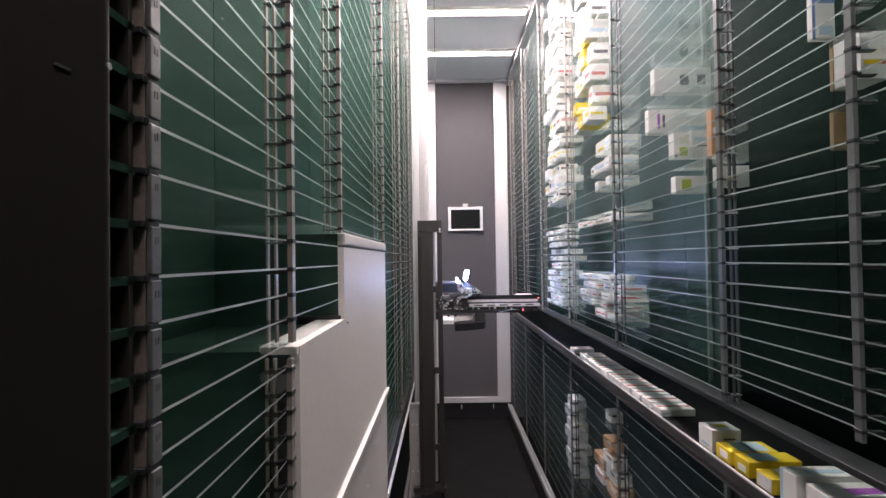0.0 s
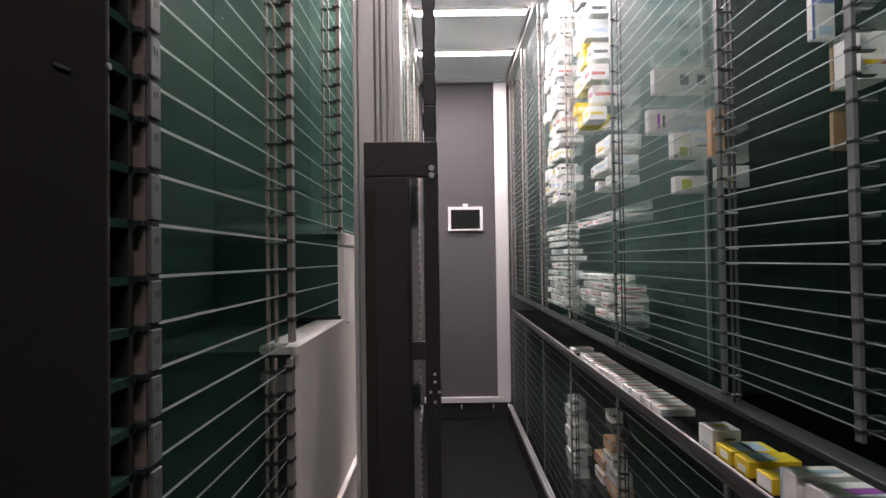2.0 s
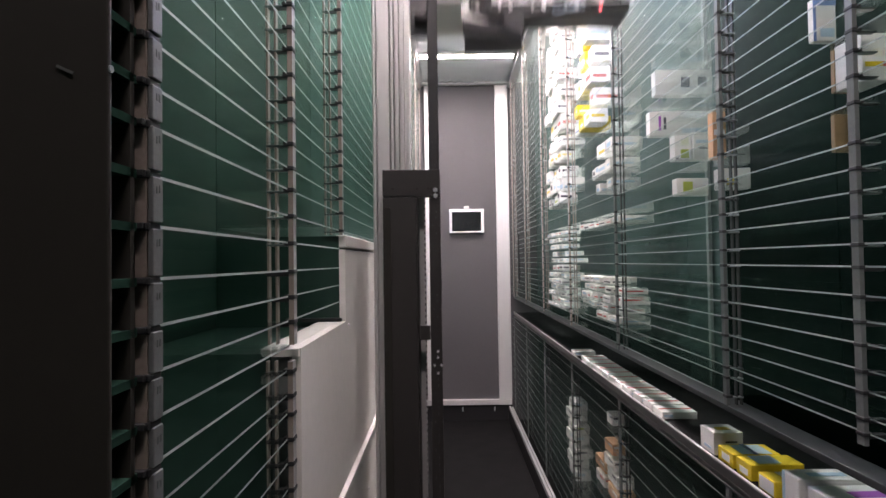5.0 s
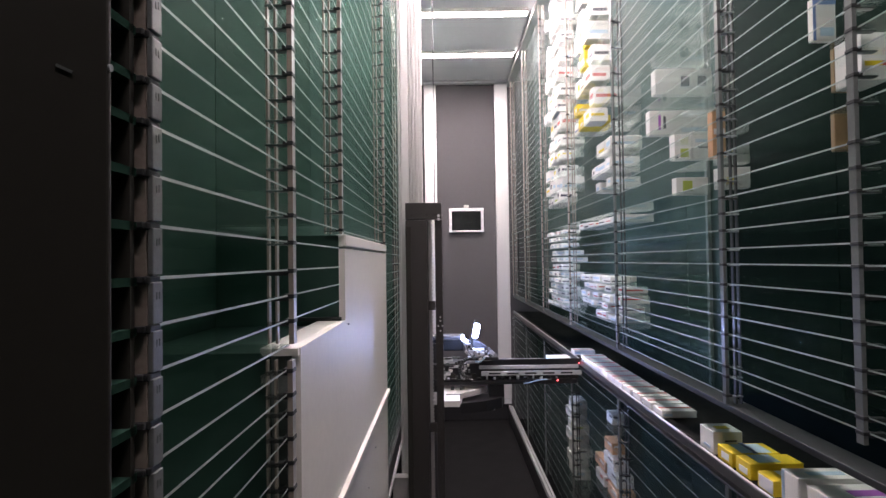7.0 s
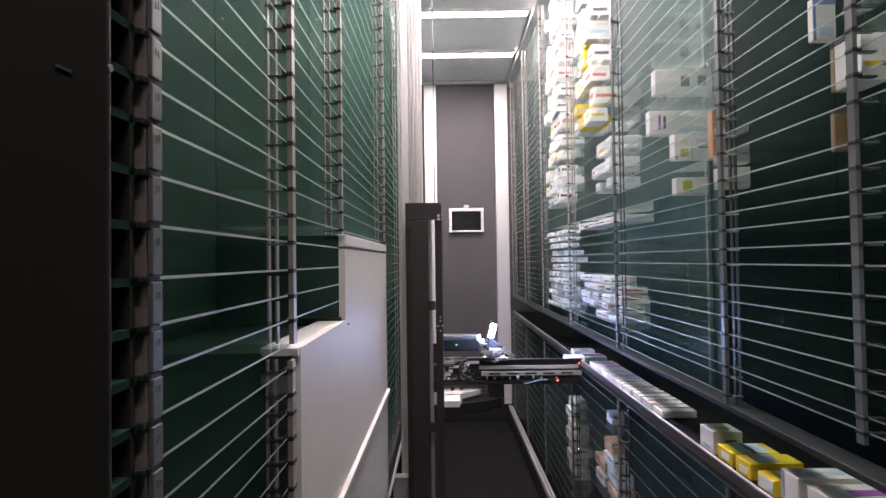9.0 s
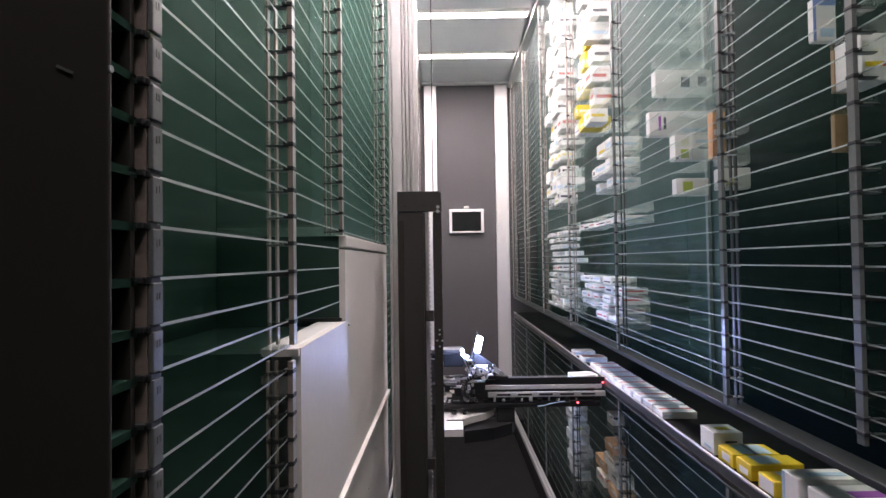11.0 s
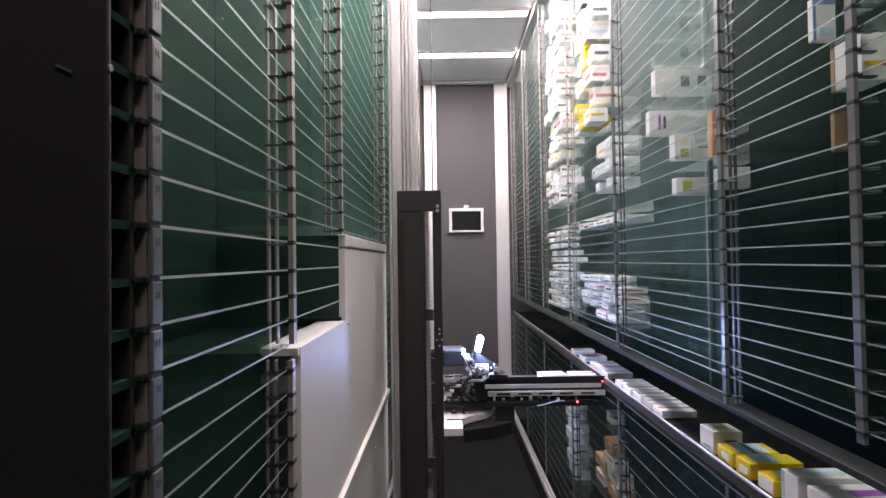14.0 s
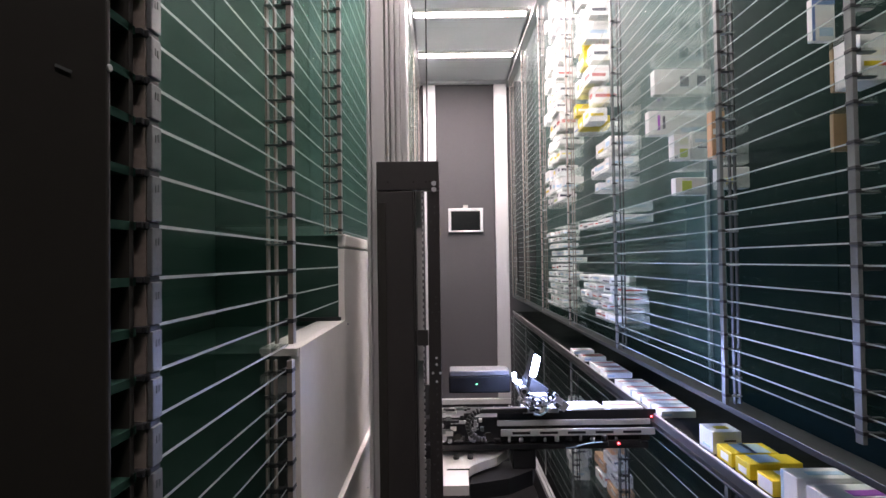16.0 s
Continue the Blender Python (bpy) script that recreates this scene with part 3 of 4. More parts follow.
for z, y, d, w, look_ in ((6, 1.74, 0.11, 0.075, 7), (6, 1.88, 0.10, 0.08, 1), (7, 1.75, 0.11, 0.07, 2), (7, 1.88, 0.12, 0.08, 7), (8, 1.77, 0.10, 0.07, 2),
                          (9, 1.78, 0.08, 0.06, 7), (11, 1.78, 0.06, 0.05, 2), (3, 2.30, 0.14, 0.08, 0), (4, 2.32, 0.13, 0.08, 2), (5, 2.29, 0.13, 0.09, 2),
                          (6, 2.31, 0.14, 0.08, 0), (7, 2.30, 0.12, 0.08, 6), (8, 2.33, 0.12, 0.08, 2), (9, 2.31, 0.10, 0.07, 0)):
    body_, ink_, text_ = LOOKS[look_]
    med_box(w * 0.75, d, 0.038 + rng.uniform(-0.006, 0.002), body_, (0.514 + rng.uniform(0, 0.006), y, LEVELS_LOW[z] + 0.0004), text_ + " on a glass shelf",
            [(ink_, "side", 0.1, 0.5, 0.62, 0.84), (ink_, "front", 0.1, 0.6, 0.6, 0.8)], "boxes on glass shelves", rng.uniform(-2, 2))
shelved(0.155, 0.026, 0.060, PAPER, 0.507, 1.380, 1.506, "white carton with purple print", [(PURPLE, "front", 0.14, 0.18, 0.2, 0.8), (INK, "front", 0.22, 0.26, 0.25, 0.75), (PALE_BLUE, "front", 0.5, 0.9, 0.1, 0.3)])
shelved(0.036, 0.030, 0.056, PAPER, 0.514, 1.250, 1.423, "white carton with a lime label", [(GREEN, "front", 0.35, 0.85, 0.08, 0.42), (INK, "front", 0.05, 0.2, 0.04, 0.1)])
shelved(0.065, 0.026, 0.062, PAPER, 0.554, 1.250, 1.423, "white carton with pale print", [(PALE_BLUE, "front", 0.1, 0.9, 0.6, 0.72), (INK, "front", 0.2, 0.6, 0.4, 0.44)])
shelved(0.025, 0.020, 0.088, ORANGE, 0.505, 1.055, 1.393, "orange carton", [(PAPER, "front", 0.1, 0.9, 0.5, 0.62)])
shelved(0.070, 0.026, 0.038, PAPER, 0.512, 1.240, 1.345, "flat white carton", [(GREEN, "front", 0.2, 0.5, 0.2, 0.8)])
shelved(0.060, 0.030, 0.042, PAPER, 0.555, 1.130, 1.345, "flat white carton", [(YELLOW, "front", 0.2, 0.5, 0.2, 0.5)])
shelved(0.140, 0.028, 0.062, PAPER, 0.525, 1.385, 1.608, "pale carton with round dark marks", [(INK, "front", 0.45, 0.6, 0.3, 0.7), (INK, "front", 0.75, 0.9, 0.3, 0.7)])
L0 = RIGHT_LEVELS[0]
med_box(0.032, 0.012, 0.060, PAPER, (0.520, 0.785, under(L0, 1.506) + 0.0004), "white carton with a blue frame on a glass shelf",
        [(BLUE, "front", 0.0, 0.12, 0.0, 1.0), (BLUE, "front", 0.12, 1.0, 0.84, 1.0), (PALE_BLUE, "front", 0.3, 0.9, 0.1, 0.3)], "boxes on glass shelves")
med_box(0.024, 0.008, 0.058, KRAFT, (0.522, 0.748, under(L0, 1.424) + 0.0004), "brown cardboard carton on a glass shelf", [(PAPER, "front", 0.3, 0.8, 0.4, 0.6)], "boxes on glass shelves")
med_box(0.024, 0.008, 0.050, KRAFT, (0.518, 0.745, under(L0, 1.345) + 0.0004), "brown cardboard carton on a glass shelf", [], "boxes on glass shelves")
med_box(0.036, 0.050, 0.060, PAPER, (0.523, 0.700, under(L0, 1.424) + 0.0004), "white carton with a red and yellow line on a glass shelf",
        [(YELLOW, "front", 0.1, 0.7, 0.3, 0.4), (RED, "front", 0.7, 0.9, 0.3, 0.4)], "boxes on glass shelves")


# ---- robot ----
AY = 0.34                   # the arm hangs this far behind the tower


def tilted(name, dims, m, material, parent, label="", bevel=0.001):
    bm = bmesh.new()
    box_into(bm, *dims, bevel=bevel)
    bm.transform(m)
    return part(name, bm, material, parent, label)


def robot():
    r = thing("picking_robot", "black picking robot tower with an aluminium mast and gripper arm", "robot")
    for name, dims in (("front_plate", (-0.118, -0.053, 0, 0.004, 0.175, 1.328)), ("head_plate", (-0.118, -0.007, -0.002, 0.026, 1.330, 1.381)),
                       ("tower_post", (-0.029, -0.007, 0, 0.026, 0.175, 1.328)), ("return_plate", (-0.0526, -0.050, 0.002, 0.052, 0.175, 1.328)),
                       ("side_plate", (-0.118, -0.1145, 0.005, 0.043, 0.175, 1.328)), ("base_plate", (-0.150, -0.003, -0.002, 0.047, 0.150, 0.173))):
        block(name, dims, TOWER, r, "", 0.001)
    block("edge_fold", (-0.1175, -0.102, -0.003, -0.0005, 0.175, 1.308), DARK_PANEL, r, "folded edge", 0.001)
    for z in (1.054, 0.685, 0.34):
        block("cross_bar", (-0.0495, -0.0295, 0.001, 0.010, z, z + 0.0275), TOWER, r, "", 0.001)
    for z in (1.341, 1.330):
        bm = bmesh.new()
        rod_into(bm, (-0.0163, -0.006, z), (-0.0163, -0.002, z), 0.0047, 0, 6)
        part("bolt", bm, STEEL, r, "bright bolt")
    for x in (-0.098, -0.052, -0.030, -0.024):
        bm = bmesh.new()
        rod_into(bm, (x, -0.0028, 1.344), (x, -0.0018, 1.344), 0.0018, 0, 8)
        part("screw_hole", bm, DARK_PANEL, r)
    # rows of holes in the post, drawn as discs; bright steel ones imitate light from behind
    plugs = {}
    for kind, mat, rad in (("bright_hole", STEEL, 0.0024), ("screw_hole", PLUG_DIM, 0.0017)):
        bm = bmesh.new()
        rod_into(bm, (0, 0, 0), (0, 0.0011, 0), rad, 0, 10)
        plugs[kind] = mesh_of(kind, bm, mat)
    row = 0
    z = 1.30
    while z > 0.2:
        for drop, xs_ in ((0, (0,)), (0.0115, (0,)), (0.0265, (-0.0065, 0.0065)), (0.0415, (0,))):
            zz = z - drop
            bright = 0.985 < zz < 1.035
            if zz < 0.985 or bright or row % 3 == 0:
                for x in xs_:
                    ob = new("bright_hole" if bright else "screw_hole", plugs["bright_hole" if bright else "screw_hole"])
                    ob.parent, ob.location = r, (-0.0155 + x, -0.0011, zz)
        z -= 0.0535
        row += 1
    bm = bmesh.new()
    line = [(-0.166, 0.14), (-0.166, 0.066), (-0.163, 0.062), (-0.158, 0.062), (-0.157, 0.078), (-0.154, 0.078), (-0.153, 0.062), (-0.126, 0.062), (-0.125, 0.088),
            (-0.121, 0.088), (-0.120, 0.063), (-0.116, 0.063), (-0.115, 0.090), (-0.111, 0.090), (-0.110, 0.064), (-0.104, 0.064), (-0.103, 0.094), (-0.098, 0.094),
            (-0.097, 0.070), (-0.092, 0.070), (-0.091, 0.084), (-0.086, 0.084), (-0.085, 0.074), (-0.078, 0.074), (-0.078, 0.14)]
    profile_into(bm, [(0.86 * x, 0.86 * y) for x, y in line], 0.12, ZC - 0.07)
    part("mast", bm, ALU, r, "ribbed aluminium mast")
    bm = bmesh.new()
    rod_into(bm, (-0.0292, 0.103, 0.17), (-0.0292, 0.103, ZC - 0.07), 0.0014, 0, 8)
    part("lifting_cable", bm, BLACK_METAL, r, "thin dark lifting cable")
    # toothed rack behind the slot of the tower
    bm = bmesh.new()
    box_into(bm, -0.060, -0.041, 0.054, 0.058, 0.18, 1.335)
    for k in range(96):
        box_into(bm, -0.0412, -0.0385, 0.0535, 0.0575, 0.185 + 0.012 * k, 0.191 + 0.012 * k)
    part("toothed_rack", bm, STRIP, r, "galvanised toothed rack")
    bm = bmesh.new()
    box_into(bm, -0.168, -0.121, 0.026, 0.050, 0.119, 0.538, 0, 0.002)
    foot = part("foot_bracket", bm, STRIP, r, "galvanised foot bracket")
    block("cap_plate", (-0.172, -0.119, 0.017, 0.052, 0.539, 0.544), STRIP, foot, "", 0.001)
    for k in range(5):
        for x in (-0.153, -0.133):
            bm = bmesh.new()
            rod_into(bm, (x, 0.0215, 0.17 + 0.07 * k), (x, 0.0262, 0.17 + 0.07 * k), 0.0034, 0, 6)
            part("foot_bolt", bm, STEEL, foot)
    # carriage, its origin on the platform's top
    c = new("carriage")
    c.parent = r
    block("platform", (-0.01, 0.487, AY + 0.003, AY + 0.10, -0.0145, -0.0085), BLACK_METAL, c, "black platform", 0.001)
    block("front_lip", (0.12, 0.494, AY - 0.001, AY + 0.0025, -0.0145, 0.006), BLACK_METAL, c, "black platform edge", 0.0008)
    block("side_plate", (0.12, 0.480, AY - 0.002, AY + 0.004, -0.029, -0.016), ALU, c, "aluminium side plate", 0.001)
    block("core", (-0.06, 0.46, AY + 0.005, AY + 0.095, -0.066, -0.0125), BLACK_METAL, c, "", 0.001)
    bm = bmesh.new()
    box_into(bm, 0.128, 0.490, AY - 0.006, AY + 0.0, -0.052, -0.036, 0, 0.001)
    rail = part("slotted_rail", bm, ALU, c, "slotted aluminium rail")
    for k in range(5):
        x = 0.155 + 0.065 * k
        bm = bmesh.new()
        box_into(bm, x, x + 0.042, AY - 0.0072, AY - 0.0058, -0.0470, -0.0415)
        part("slot", bm, BLACK_METAL, rail)
    block("end_block", (0.455, 0.478, AY - 0.004, AY + 0.06, -0.066, -0.050), DARK_PANEL, c, "", 0.002)
    block("under_beam", (-0.07, 0.475, AY - 0.004, AY + 0.10, -0.084, -0.070), BLACK_METAL, c, "black beam", 0.002)
    for k in range(16):
        x = -0.02 + 0.028 * k
        bm = bmesh.new()
        rod_into(bm, (x, AY - 0.001, -0.066), (x, AY - 0.001, -0.052 - 0.006 * (k % 2)), 0.0035 + 0.002 * (k % 3), 0, 10)
        part("pin", bm, STEEL if k % 3 != 2 else BLACK_METAL, c)
    for k in range(4):
        x = -0.01 + 0.036 * k
        bm = bmesh.new()
        rod_into(bm, (x, AY - 0.007, -0.053), (x, AY - 0.002, -0.053), 0.011, 0, 16)
        part("pulley", bm, DARK_PANEL if k % 2 else STEEL, c)
    for x in (0.400,):
        block("status_light", (x, x + 0.0055, AY - 0.011, AY - 0.0078, -0.0725, -0.068), RED_LED, c, "red status light", 0.0008)
    block("tip_light", (0.480, 0.485, AY - 0.004, AY - 0.0025, -0.012, -0.008), RED_LED, c, "red tip light", 0.0006)
    block("sensor_body", (0.38, 0.455, AY - 0.0075, AY - 0.0042, -0.078, -0.064), BLACK_METAL, c, "", 0.001)
    bm = bmesh.new()
    pts = [(0.28, -0.080), (0.30, -0.078), (0.32, -0.072), (0.345, -0.068), (0.365, -0.067)]
    for a, b in zip(pts, pts[1:]):
        rod_into(bm, (a[0], AY - 0.008, a[1]), (b[0], AY - 0.008, b[1]), 0.0018, 0, 8)
    part("sensor_lead", bm, PALE_BLUE, c, "pale sensor lead")
    bm = bmesh.new()
    profile_into(bm, [(0.0, AY + 0.05), (0.150, AY + 0.05), (0.118, AY - 0.004), (0.085, AY - 0.030), (0.060, AY - 0.055), (0.047, AY - 0.075), (0.045, AY - 0.17), (-0.02, AY - 0.17), (-0.02, AY + 0.05)], -0.120, -0.100)
    part("support_bracket", bm, WHITE_METAL, c, "pale cast bracket")
    block("bracket_rib", (0.0, 0.05, AY - 0.085, AY - 0.080, -0.0998, -0.098), DARK_PANEL, c)
    for x in (0.022, 0.055):
        bm = bmesh.new()
        rod_into(bm, (x, AY - 0.012, -0.102), (x, AY - 0.012, -0.088), 0.007, 0, 12)
        part("rubber_stop", bm, BLACK_CLIP, c, "black rubber stop")
    bm = bmesh.new()
    profile_into(bm, [(0.06, AY + 0.05), (0.215, AY + 0.05), (0.20, AY - 0.01), (0.14, AY - 0.06), (0.05, AY - 0.09), (0.055, AY - 0.06)], -0.165, -0.129)
    box_into(bm, 0.155, 0.21, AY + 0.0, AY + 0.05, -0.131, -0.085, 0, 0.002)
    part("gusset", bm, BLACK_METAL, c, "black gusset")
    # cable carrier that lies in a bend on the platform
    bm = bmesh.new()
    for k in range(15):
        a = math.pi * (0.5 + k / 14)
        rod_into(bm, (0.085 + 0.034 * math.cos(a), AY - 0.014, -0.022 + 0.034 * math.sin(a)),
                 (0.085 + 0.034 * math.cos(a + 0.2), AY - 0.014, -0.022 + 0.034 * math.sin(a + 0.2)), 0.007, 0, 8)
    box_into(bm, 0.083, 0.19, AY - 0.021, AY - 0.0075, 0.006, 0.018, 0, 0.003)
    part("cable_carrier", bm, BLACK_CLIP, c, "black cable carrier")
    for k, (x, z, w, h) in enumerate(((-0.02, 0.004, 0.045, 0.012), (0.02, 0.010, 0.03, 0.008), (-0.03, -0.030, 0.03, 0.018), (0.01, -0.022, 0.05, 0.008))):
        block("valve_block", (x, x + w, AY - 0.005, AY + 0.0, z, z + h), (WHITE_METAL, STRIP_DIM, BLACK_METAL, STEEL)[k], c, "", 0.001)
    fit = random.Random(5)
    for k in range(30):
        x, z = fit.uniform(-0.03, 0.085), fit.uniform(-0.066, 0.014)
        w, h, d = fit.uniform(0.005, 0.022), fit.uniform(0.003, 0.012), fit.uniform(0.001, 0.010)
        block("fitting", (x, x + w, AY - 0.004 - d, AY - 0.003, z, z + h), fit.choice([STEEL, STRIP, BLACK_CLIP, BLACK_METAL, BLACK_METAL, WHITE_METAL, STRIP_DIM]), c, "", 0.0006)
    block("mast_plate", (-0.14, -0.02, AY + 0.045, AY + 0.055, -0.12, 0.06), BLACK_METAL, c, "", 0.002)

    # gripper head, its origin under the big lamp
    g = new("gripper_head")
    g.parent = r
    block("slider", (-0.03, 0.055, AY - 0.016, AY + 0.03, 0.004, 0.016), STEEL, g, "steel slider", 0.002)
    block("body", (-0.012, 0.03, AY - 0.010, AY + 0.02, 0.0165, 0.045), STRIP, g, "grey gripper body", 0.003)
    tilted("finger_plate", (0.0, 0.036, AY - 0.018, AY - 0.013, 0.0, 0.022), Matrix.Translation((0.038, 0, 0.028)) @ Matrix.Rotation(radians(38), 4, "Y"), STEEL, g, "bright finger plate")
    tilted("arm_link", (-0.006, 0.006, AY - 0.010, AY - 0.002, 0.0, 0.062), Matrix.Translation((-0.018, 0, 0.018)) @ Matrix.Rotation(radians(-24), 4, "Y"), STEEL, g, "steel link", 0.003)
    tilted("lamp_arm", (-0.004, 0.004, AY - 0.006, AY + 0.0, 0.0, 0.05), Matrix.Translation((-0.016, 0, 0.058)) @ Matrix.Rotation(radians(10), 4, "Y"), BLACK_CLIP, g, "black lamp arm")
    tilted("lamp", (-0.009, 0.009, AY - 0.010, AY + 0.014, -0.025, 0.025), Matrix.Translation((0.001, 0, 0.111)) @ Matrix.Rotation(radians(14), 4, "Y"), BLUE_LED, g, "cold white lamp, lit", 0.006)
    # plate added to block the lamp's blue light towards the cabinet
    tilted("light_shield", (-0.014, -0.0115, AY - 0.034, AY + 0.020, -0.036, 0.036), Matrix.Translation((0.001, 0, 0.111)) @ Matrix.Rotation(radians(14), 4, "Y"), BLACK_CLIP, g, "black plate added to shield the left from the lamp")
    for x, z in ((-0.048, 0.094), (-0.047, 0.082), (-0.036, 0.076)):
        bm = bmesh.new()
        bmesh.ops.create_icosphere(bm, subdivisions=2, radius=0.0055, matrix=Matrix.Translation((x, AY - 0.012, z)))
        part("small_lamp", bm, SMALL_LED, g, "small cold white lamp, lit")
    for k in range(9):
        x, z = -0.03 + 0.011 * k, 0.03 + 0.02 * ((k * 7) % 5) / 5
        bm = bmesh.new()
        rod_into(bm, (x, AY - 0.022, z), (x, AY - 0.010, z), 0.0028 + 0.001 * (k % 3), 0, 10)
        part("screw", bm, STEEL, g)
    bm = bmesh.new()
    rod_into(bm, (-0.026, AY - 0.020, 0.056), (-0.026, AY - 0.006, 0.056), 0.011, 0, 20)
    joint = part("joint", bm, STRIP, g, "round grey joint")
    bm = bmesh.new()
    rod_into(bm, (-0.026, AY - 0.023, 0.056), (-0.026, AY - 0.0205, 0.056), 0.0055, 0, 16)
    part("hub", bm, BLACK_CLIP, joint)
    fit = random.Random(3)
    for k in range(26):
        x, z = fit.uniform(-0.04, 0.062), fit.uniform(0.002, 0.05)
        w, h, d = fit.uniform(0.004, 0.014), fit.uniform(0.003, 0.010), fit.uniform(0.002, 0.012)
        tilted("fitting", (-w / 2, w / 2, AY - 0.020 - d, AY - 0.017, -h / 2, h / 2), Matrix.Translation((x, 0, z)) @ Matrix.Rotation(fit.uniform(-0.7, 0.7), 4, "Y"),
               fit.choice([STEEL, STEEL, STRIP, BLACK_CLIP, STRIP_DIM, BLACK_METAL, WHITE_METAL]), g, "", 0.0006)
    bm = bmesh.new()
    pts = [(-0.04, 0.07), (-0.034, 0.055), (-0.028, 0.035), (-0.015, 0.02), (0.01, 0.012), (0.03, 0.014)]
    for a, b in zip(pts, pts[1:]):
        rod_into(bm, (a[0], AY - 0.021, a[1]), (b[0], AY - 0.021, b[1]), 0.0022, 0, 8)
    part("hose", bm, BLACK_CLIP, g, "black hose")
    bm = bmesh.new()
    pts = [(-0.005, 0.004), (0.01, 0.002), (0.022, 0.008), (0.03, 0.02)]
    for a, b in zip(pts, pts[1:]):
        rod_into(bm, (a[0], AY - 0.023, a[1]), (b[0], AY - 0.023, b[1]), 0.0028, 0, 8)
    part("blue_hose", bm, PALE_BLUE, g, "pale blue hose")
    bm = bmesh.new()
    box_into(bm, -0.200, -0.040, AY + 0.13, AY + 0.20, 0.018, 0.062, 0, 0.004)
    case = part("camera_case", bm, BELT, g, "dark case")
    block("lid", (-0.197, -0.043, AY + 0.131, AY + 0.198, 0.0625, 0.076), DARK_LID, case, "pale metal lid", 0.003)
    block("indicator", (-0.130, -0.127, AY + 0.1275, AY + 0.1295, 0.040, 0.0425), GREEN_LED, case, "green indicator", 0.0005)
    tilted("case_bracket", (0, 0.07, AY + 0.05, AY + 0.06, 0, 0.03), Matrix.Translation((-0.03, 0, 0.06)) @ Matrix.Rotation(radians(35), 4, "Y"), BLACK_METAL, g, "black bracket", 0.002)
    return r, c, g


ROBOT, CARRIAGE, HEAD = robot()

# cable chain of the tower: links that run from the carriage down, round a bend and up to the frame
LINK, LINKS, CHAIN_END = 0.05, 40, 1.15
bm_ = bmesh.new()
box_into(bm_, -0.0095, 0.0095, -0.008, 0.008, -0.0253, 0.0253, 0, 0.002)
box_into(bm_, -0.0105, -0.0075, -0.010, 0.010, -0.013, 0.013, 0, 0.001)
box_into(bm_, 0.0075, 0.0105, -0.010, 0.010, -0.013, 0.013, 0, 0.001)
link_mesh = mesh_of("chain_link", bm_, BLACK_CLIP)
CHAIN = []
for k in range(LINKS):
    ob = new("chain_link", link_mesh)
    ob.parent = ROBOT
    CHAIN.append(ob)

# ---- motions ----
def track(rows, t):
    return float(np.interp(t, [a for a, _ in rows], [b for _, b in rows]))


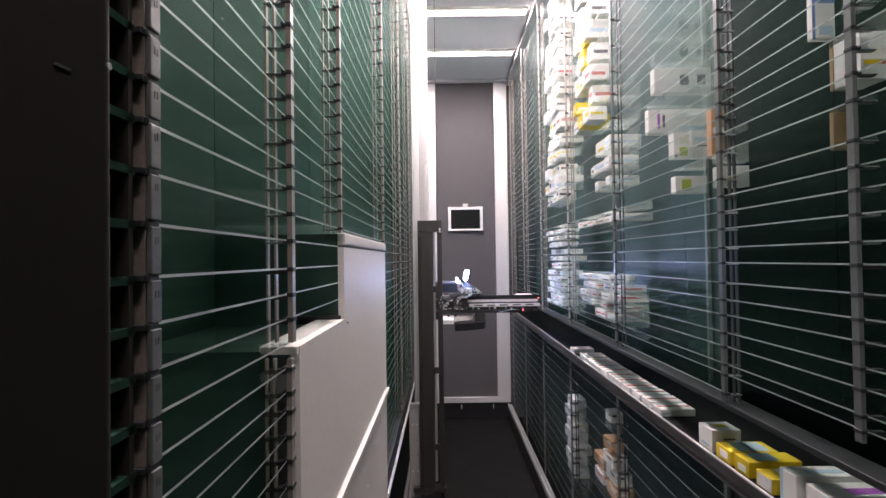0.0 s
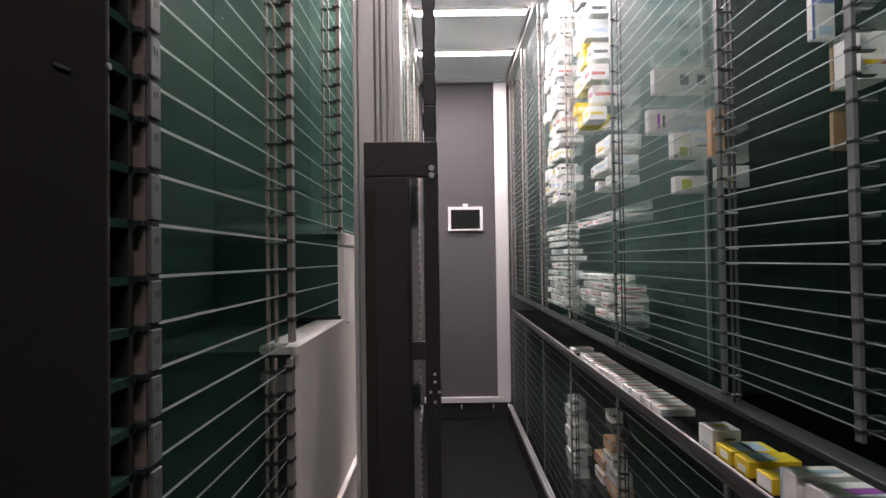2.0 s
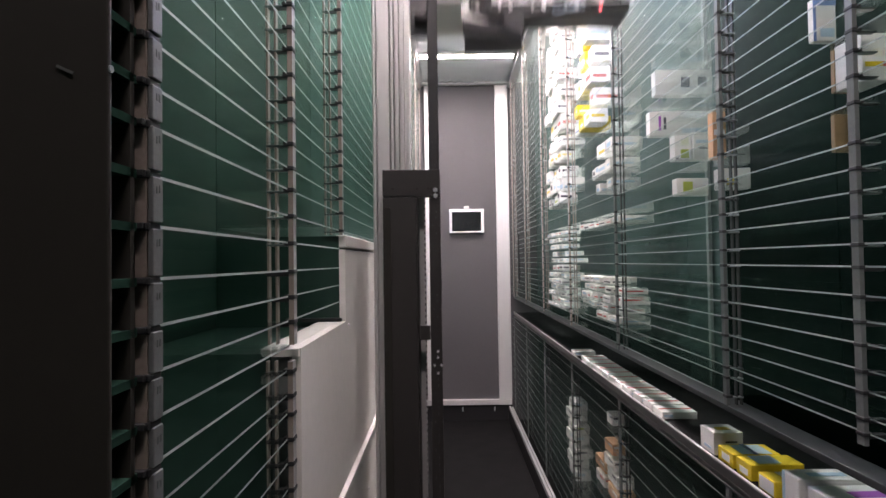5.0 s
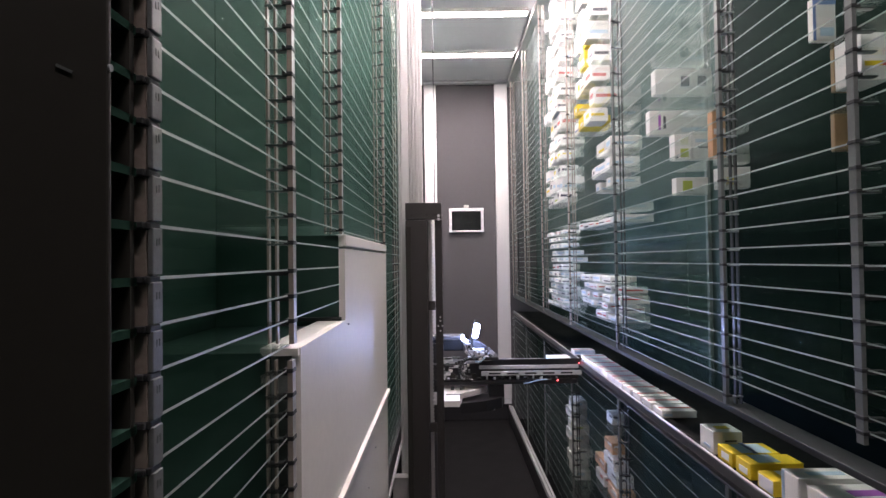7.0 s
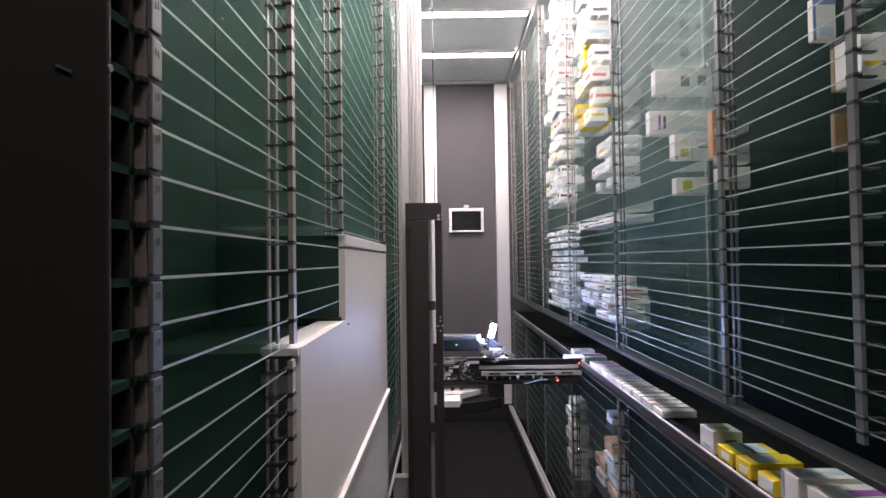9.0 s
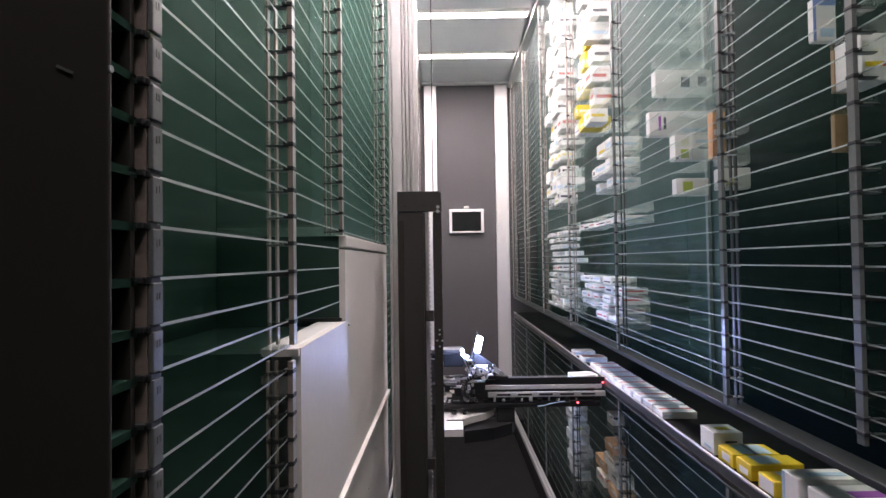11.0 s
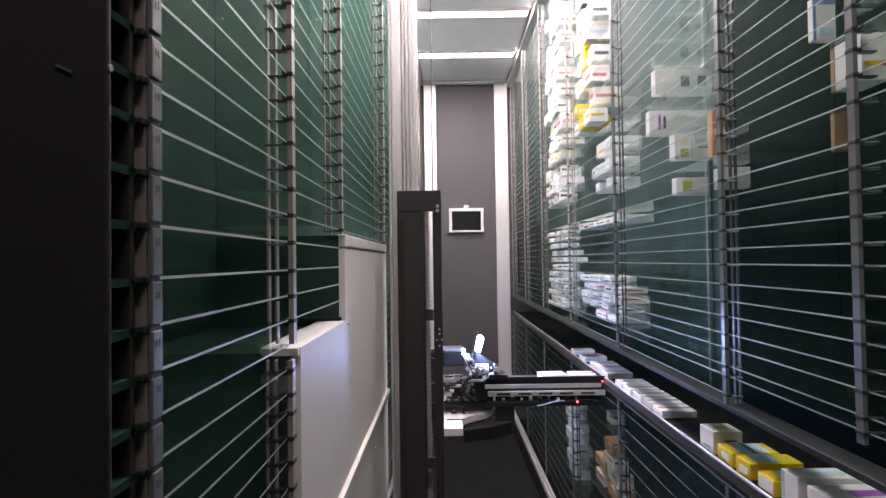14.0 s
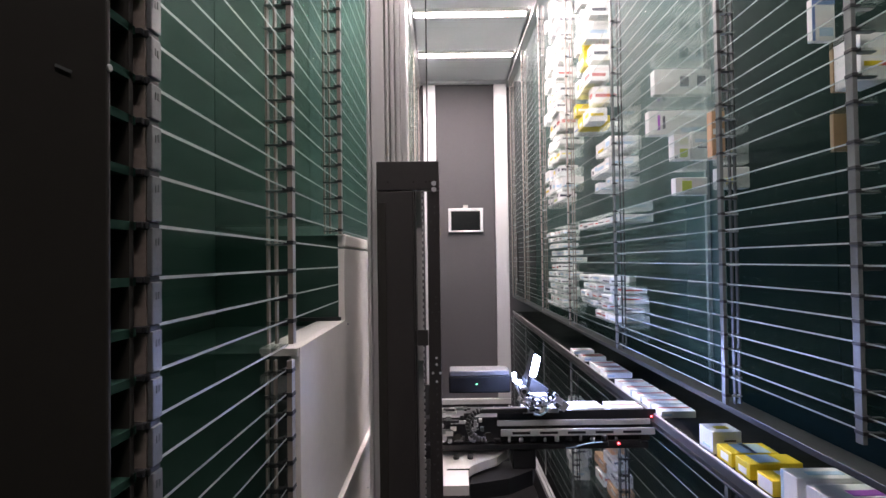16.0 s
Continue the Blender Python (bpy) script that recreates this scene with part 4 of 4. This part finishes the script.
def motions():
    ys = [(0, 2.571), (0.5, 2.571), (0.6, 2.511), (0.7, 2.391), (0.8, 2.236), (0.9, 2.098), (1, 1.935), (1.1, 1.797), (1.2, 1.66), (1.3, 1.488), (1.4, 1.333), (1.5, 1.213), (1.6, 1.092), (1.7, 0.995),
          (1.8, 0.9228), (1.9, 0.8729), (2, 0.8471), (2.2, 0.8428), (4.2, 0.8428), (4.6, 0.8428), (4.9, 0.989), (5.2, 1.29), (5.6, 1.617), (5.9, 1.711), (6.1, 1.72), (9.2, 1.72), (9.6, 1.72), (9.9, 1.651),
          (10.3, 1.479), (10.7, 1.419), (14, 1.419), (14.2, 1.342), (14.4, 1.183), (14.6, 1.066), (14.8, 1.01), (15, 1.001), (16, 1.001)]
    walk(ROBOT, [(t, pose(0, y, 0)) for t, y in ys])
    zs = [(0, 1.009), (0.5, 1.009), (0.6, 1.068), (0.7, 1.149), (0.8, 1.236), (0.9, 1.344), (1, 1.471), (1.1, 1.595), (1.2, 1.722), (1.3, 1.849), (1.4, 1.97), (1.5, 2.074), (1.6, 2.156), (1.7, 2.241),
          (1.8, 2.276), (1.9, 2.309), (2, 2.316), (4.6, 2.317), (4.9, 2.05), (5.2, 1.607), (5.6, 0.99), (5.9, 0.843), (6.1, 0.837), (9.2, 0.836), (9.6, 0.836), (10.7, 0.834), (14, 0.834), (14.4, 0.838),
          (14.8, 0.841), (16, 0.841)]
    walk(CARRIAGE, [(t, pose(0, 0, z)) for t, z in zs])
    xs = [(0, 0.1131), (1.5, 0.1234), (6.3, 0.1099), (7.1, 0.1099), (7.2, 0.1226), (7.3, 0.157), (7.4, 0.1913), (7.5, 0.2109), (7.6, 0.2158), (8.5, 0.2227), (8.8, 0.2178), (8.9, 0.2011), (9, 0.1687), (9.1, 0.1373),
          (9.2, 0.1148), (9.3, 0.1059), (11.2, 0.0985), (11.3, 0.1055), (11.4, 0.1307), (11.5, 0.1608), (11.7, 0.201), (11.9, 0.2161), (13, 0.2161), (13.1, 0.191), (13.2, 0.1558), (13.3, 0.1206), (13.4, 0.1086), (13.6, 0.1045),
          (15, 0.097), (15.5, 0.1002), (15.6, 0.1246), (15.7, 0.1586), (15.8, 0.1904), (15.9, 0.2053), (16, 0.2084)]
    times = sorted({t for t, _ in zs} | {t for t, _ in xs})
    walk(HEAD, [(t, pose(track(xs, t), 0, track(zs, t))) for t in times])

    # chain links hang from the carriage and turn below
    ct = sorted({t for t, _ in zs})
    for k, link in enumerate(CHAIN):
        rows = []
        for t in ct:
            top = track(zs, t) - 0.02
            total = LINK * LINKS
            bend = (top + CHAIN_END - total) / 2
            s = (k + 0.5) * LINK
            down = top - bend
            if s <= down:
                rows.append((t, pose(-0.019, 0.043, top - s)))
            else:
                rows.append((t, pose(-0.019, 0.064, bend + (s - down))))
        walk(link, rows)

    # boxes: on the belt until they are drawn onto the platform, then carried along
    def carried(ob, start, pulls, x_home, y_home, z_home, turn, y_on):
        rows = [(0, pose(x_home, y_home, z_home)), (start, pose(x_home, y_home, z_home))]
        ride = sorted({t for t, _ in ys if t > start} | {t for t, _ in zs if t > start} | {t for t, _ in pulls if t > start})
        for t in ride:
            rows.append((t, pose(track([(start, x_home)] + pulls, t), track(ys, t) + AY + y_on, track(zs, t) - 0.0080, 0, 0, turn)))
        walk(ob, rows)

    y9 = 1.318 + 0.0735 * 9
    carried(TRAY_BOXES[9], 8.75, [(8.85, 0.485), (9.0, 0.445), (9.1, 0.42), (9.2, 0.40), (9.3, 0.395), (13.0, 0.395), (13.1, 0.375), (13.3, 0.315), (13.5, 0.298), (16, 0.298)], 0.499, y9, BASE, 5, 0.008)
    y5 = 1.318 + 0.0735 * 5
    carried(TRAY_BOXES[5], 13.02, [(13.1, 0.47), (13.2, 0.43), (13.3, 0.39), (13.4, 0.398), (13.6, 0.388), (16, 0.388)], 0.499, y5, BASE, 0, 0.008)
    # the box that was taken before comes with the platform and is passed on to the belt
    rows = []
    for t in sorted({t for t, _ in ys} | {t for t, _ in zs} | {7.15, 7.3, 7.45, 7.6, 7.8}):
        if t > 7.8:
            break
        x = float(np.interp(t, [0, 7.15, 7.3, 7.45, 7.6], [0.375, 0.375, 0.41, 0.46, 0.499]))
        z = BASE if t > 7.55 else track(zs, t) - 0.0080
        rows.append((t, pose(x, track(ys, t) + AY + 0.008, z)))
    rows.append((16.0, rows[-1][1]))
    walk(TRAY_BOXES[11], rows)


motions()
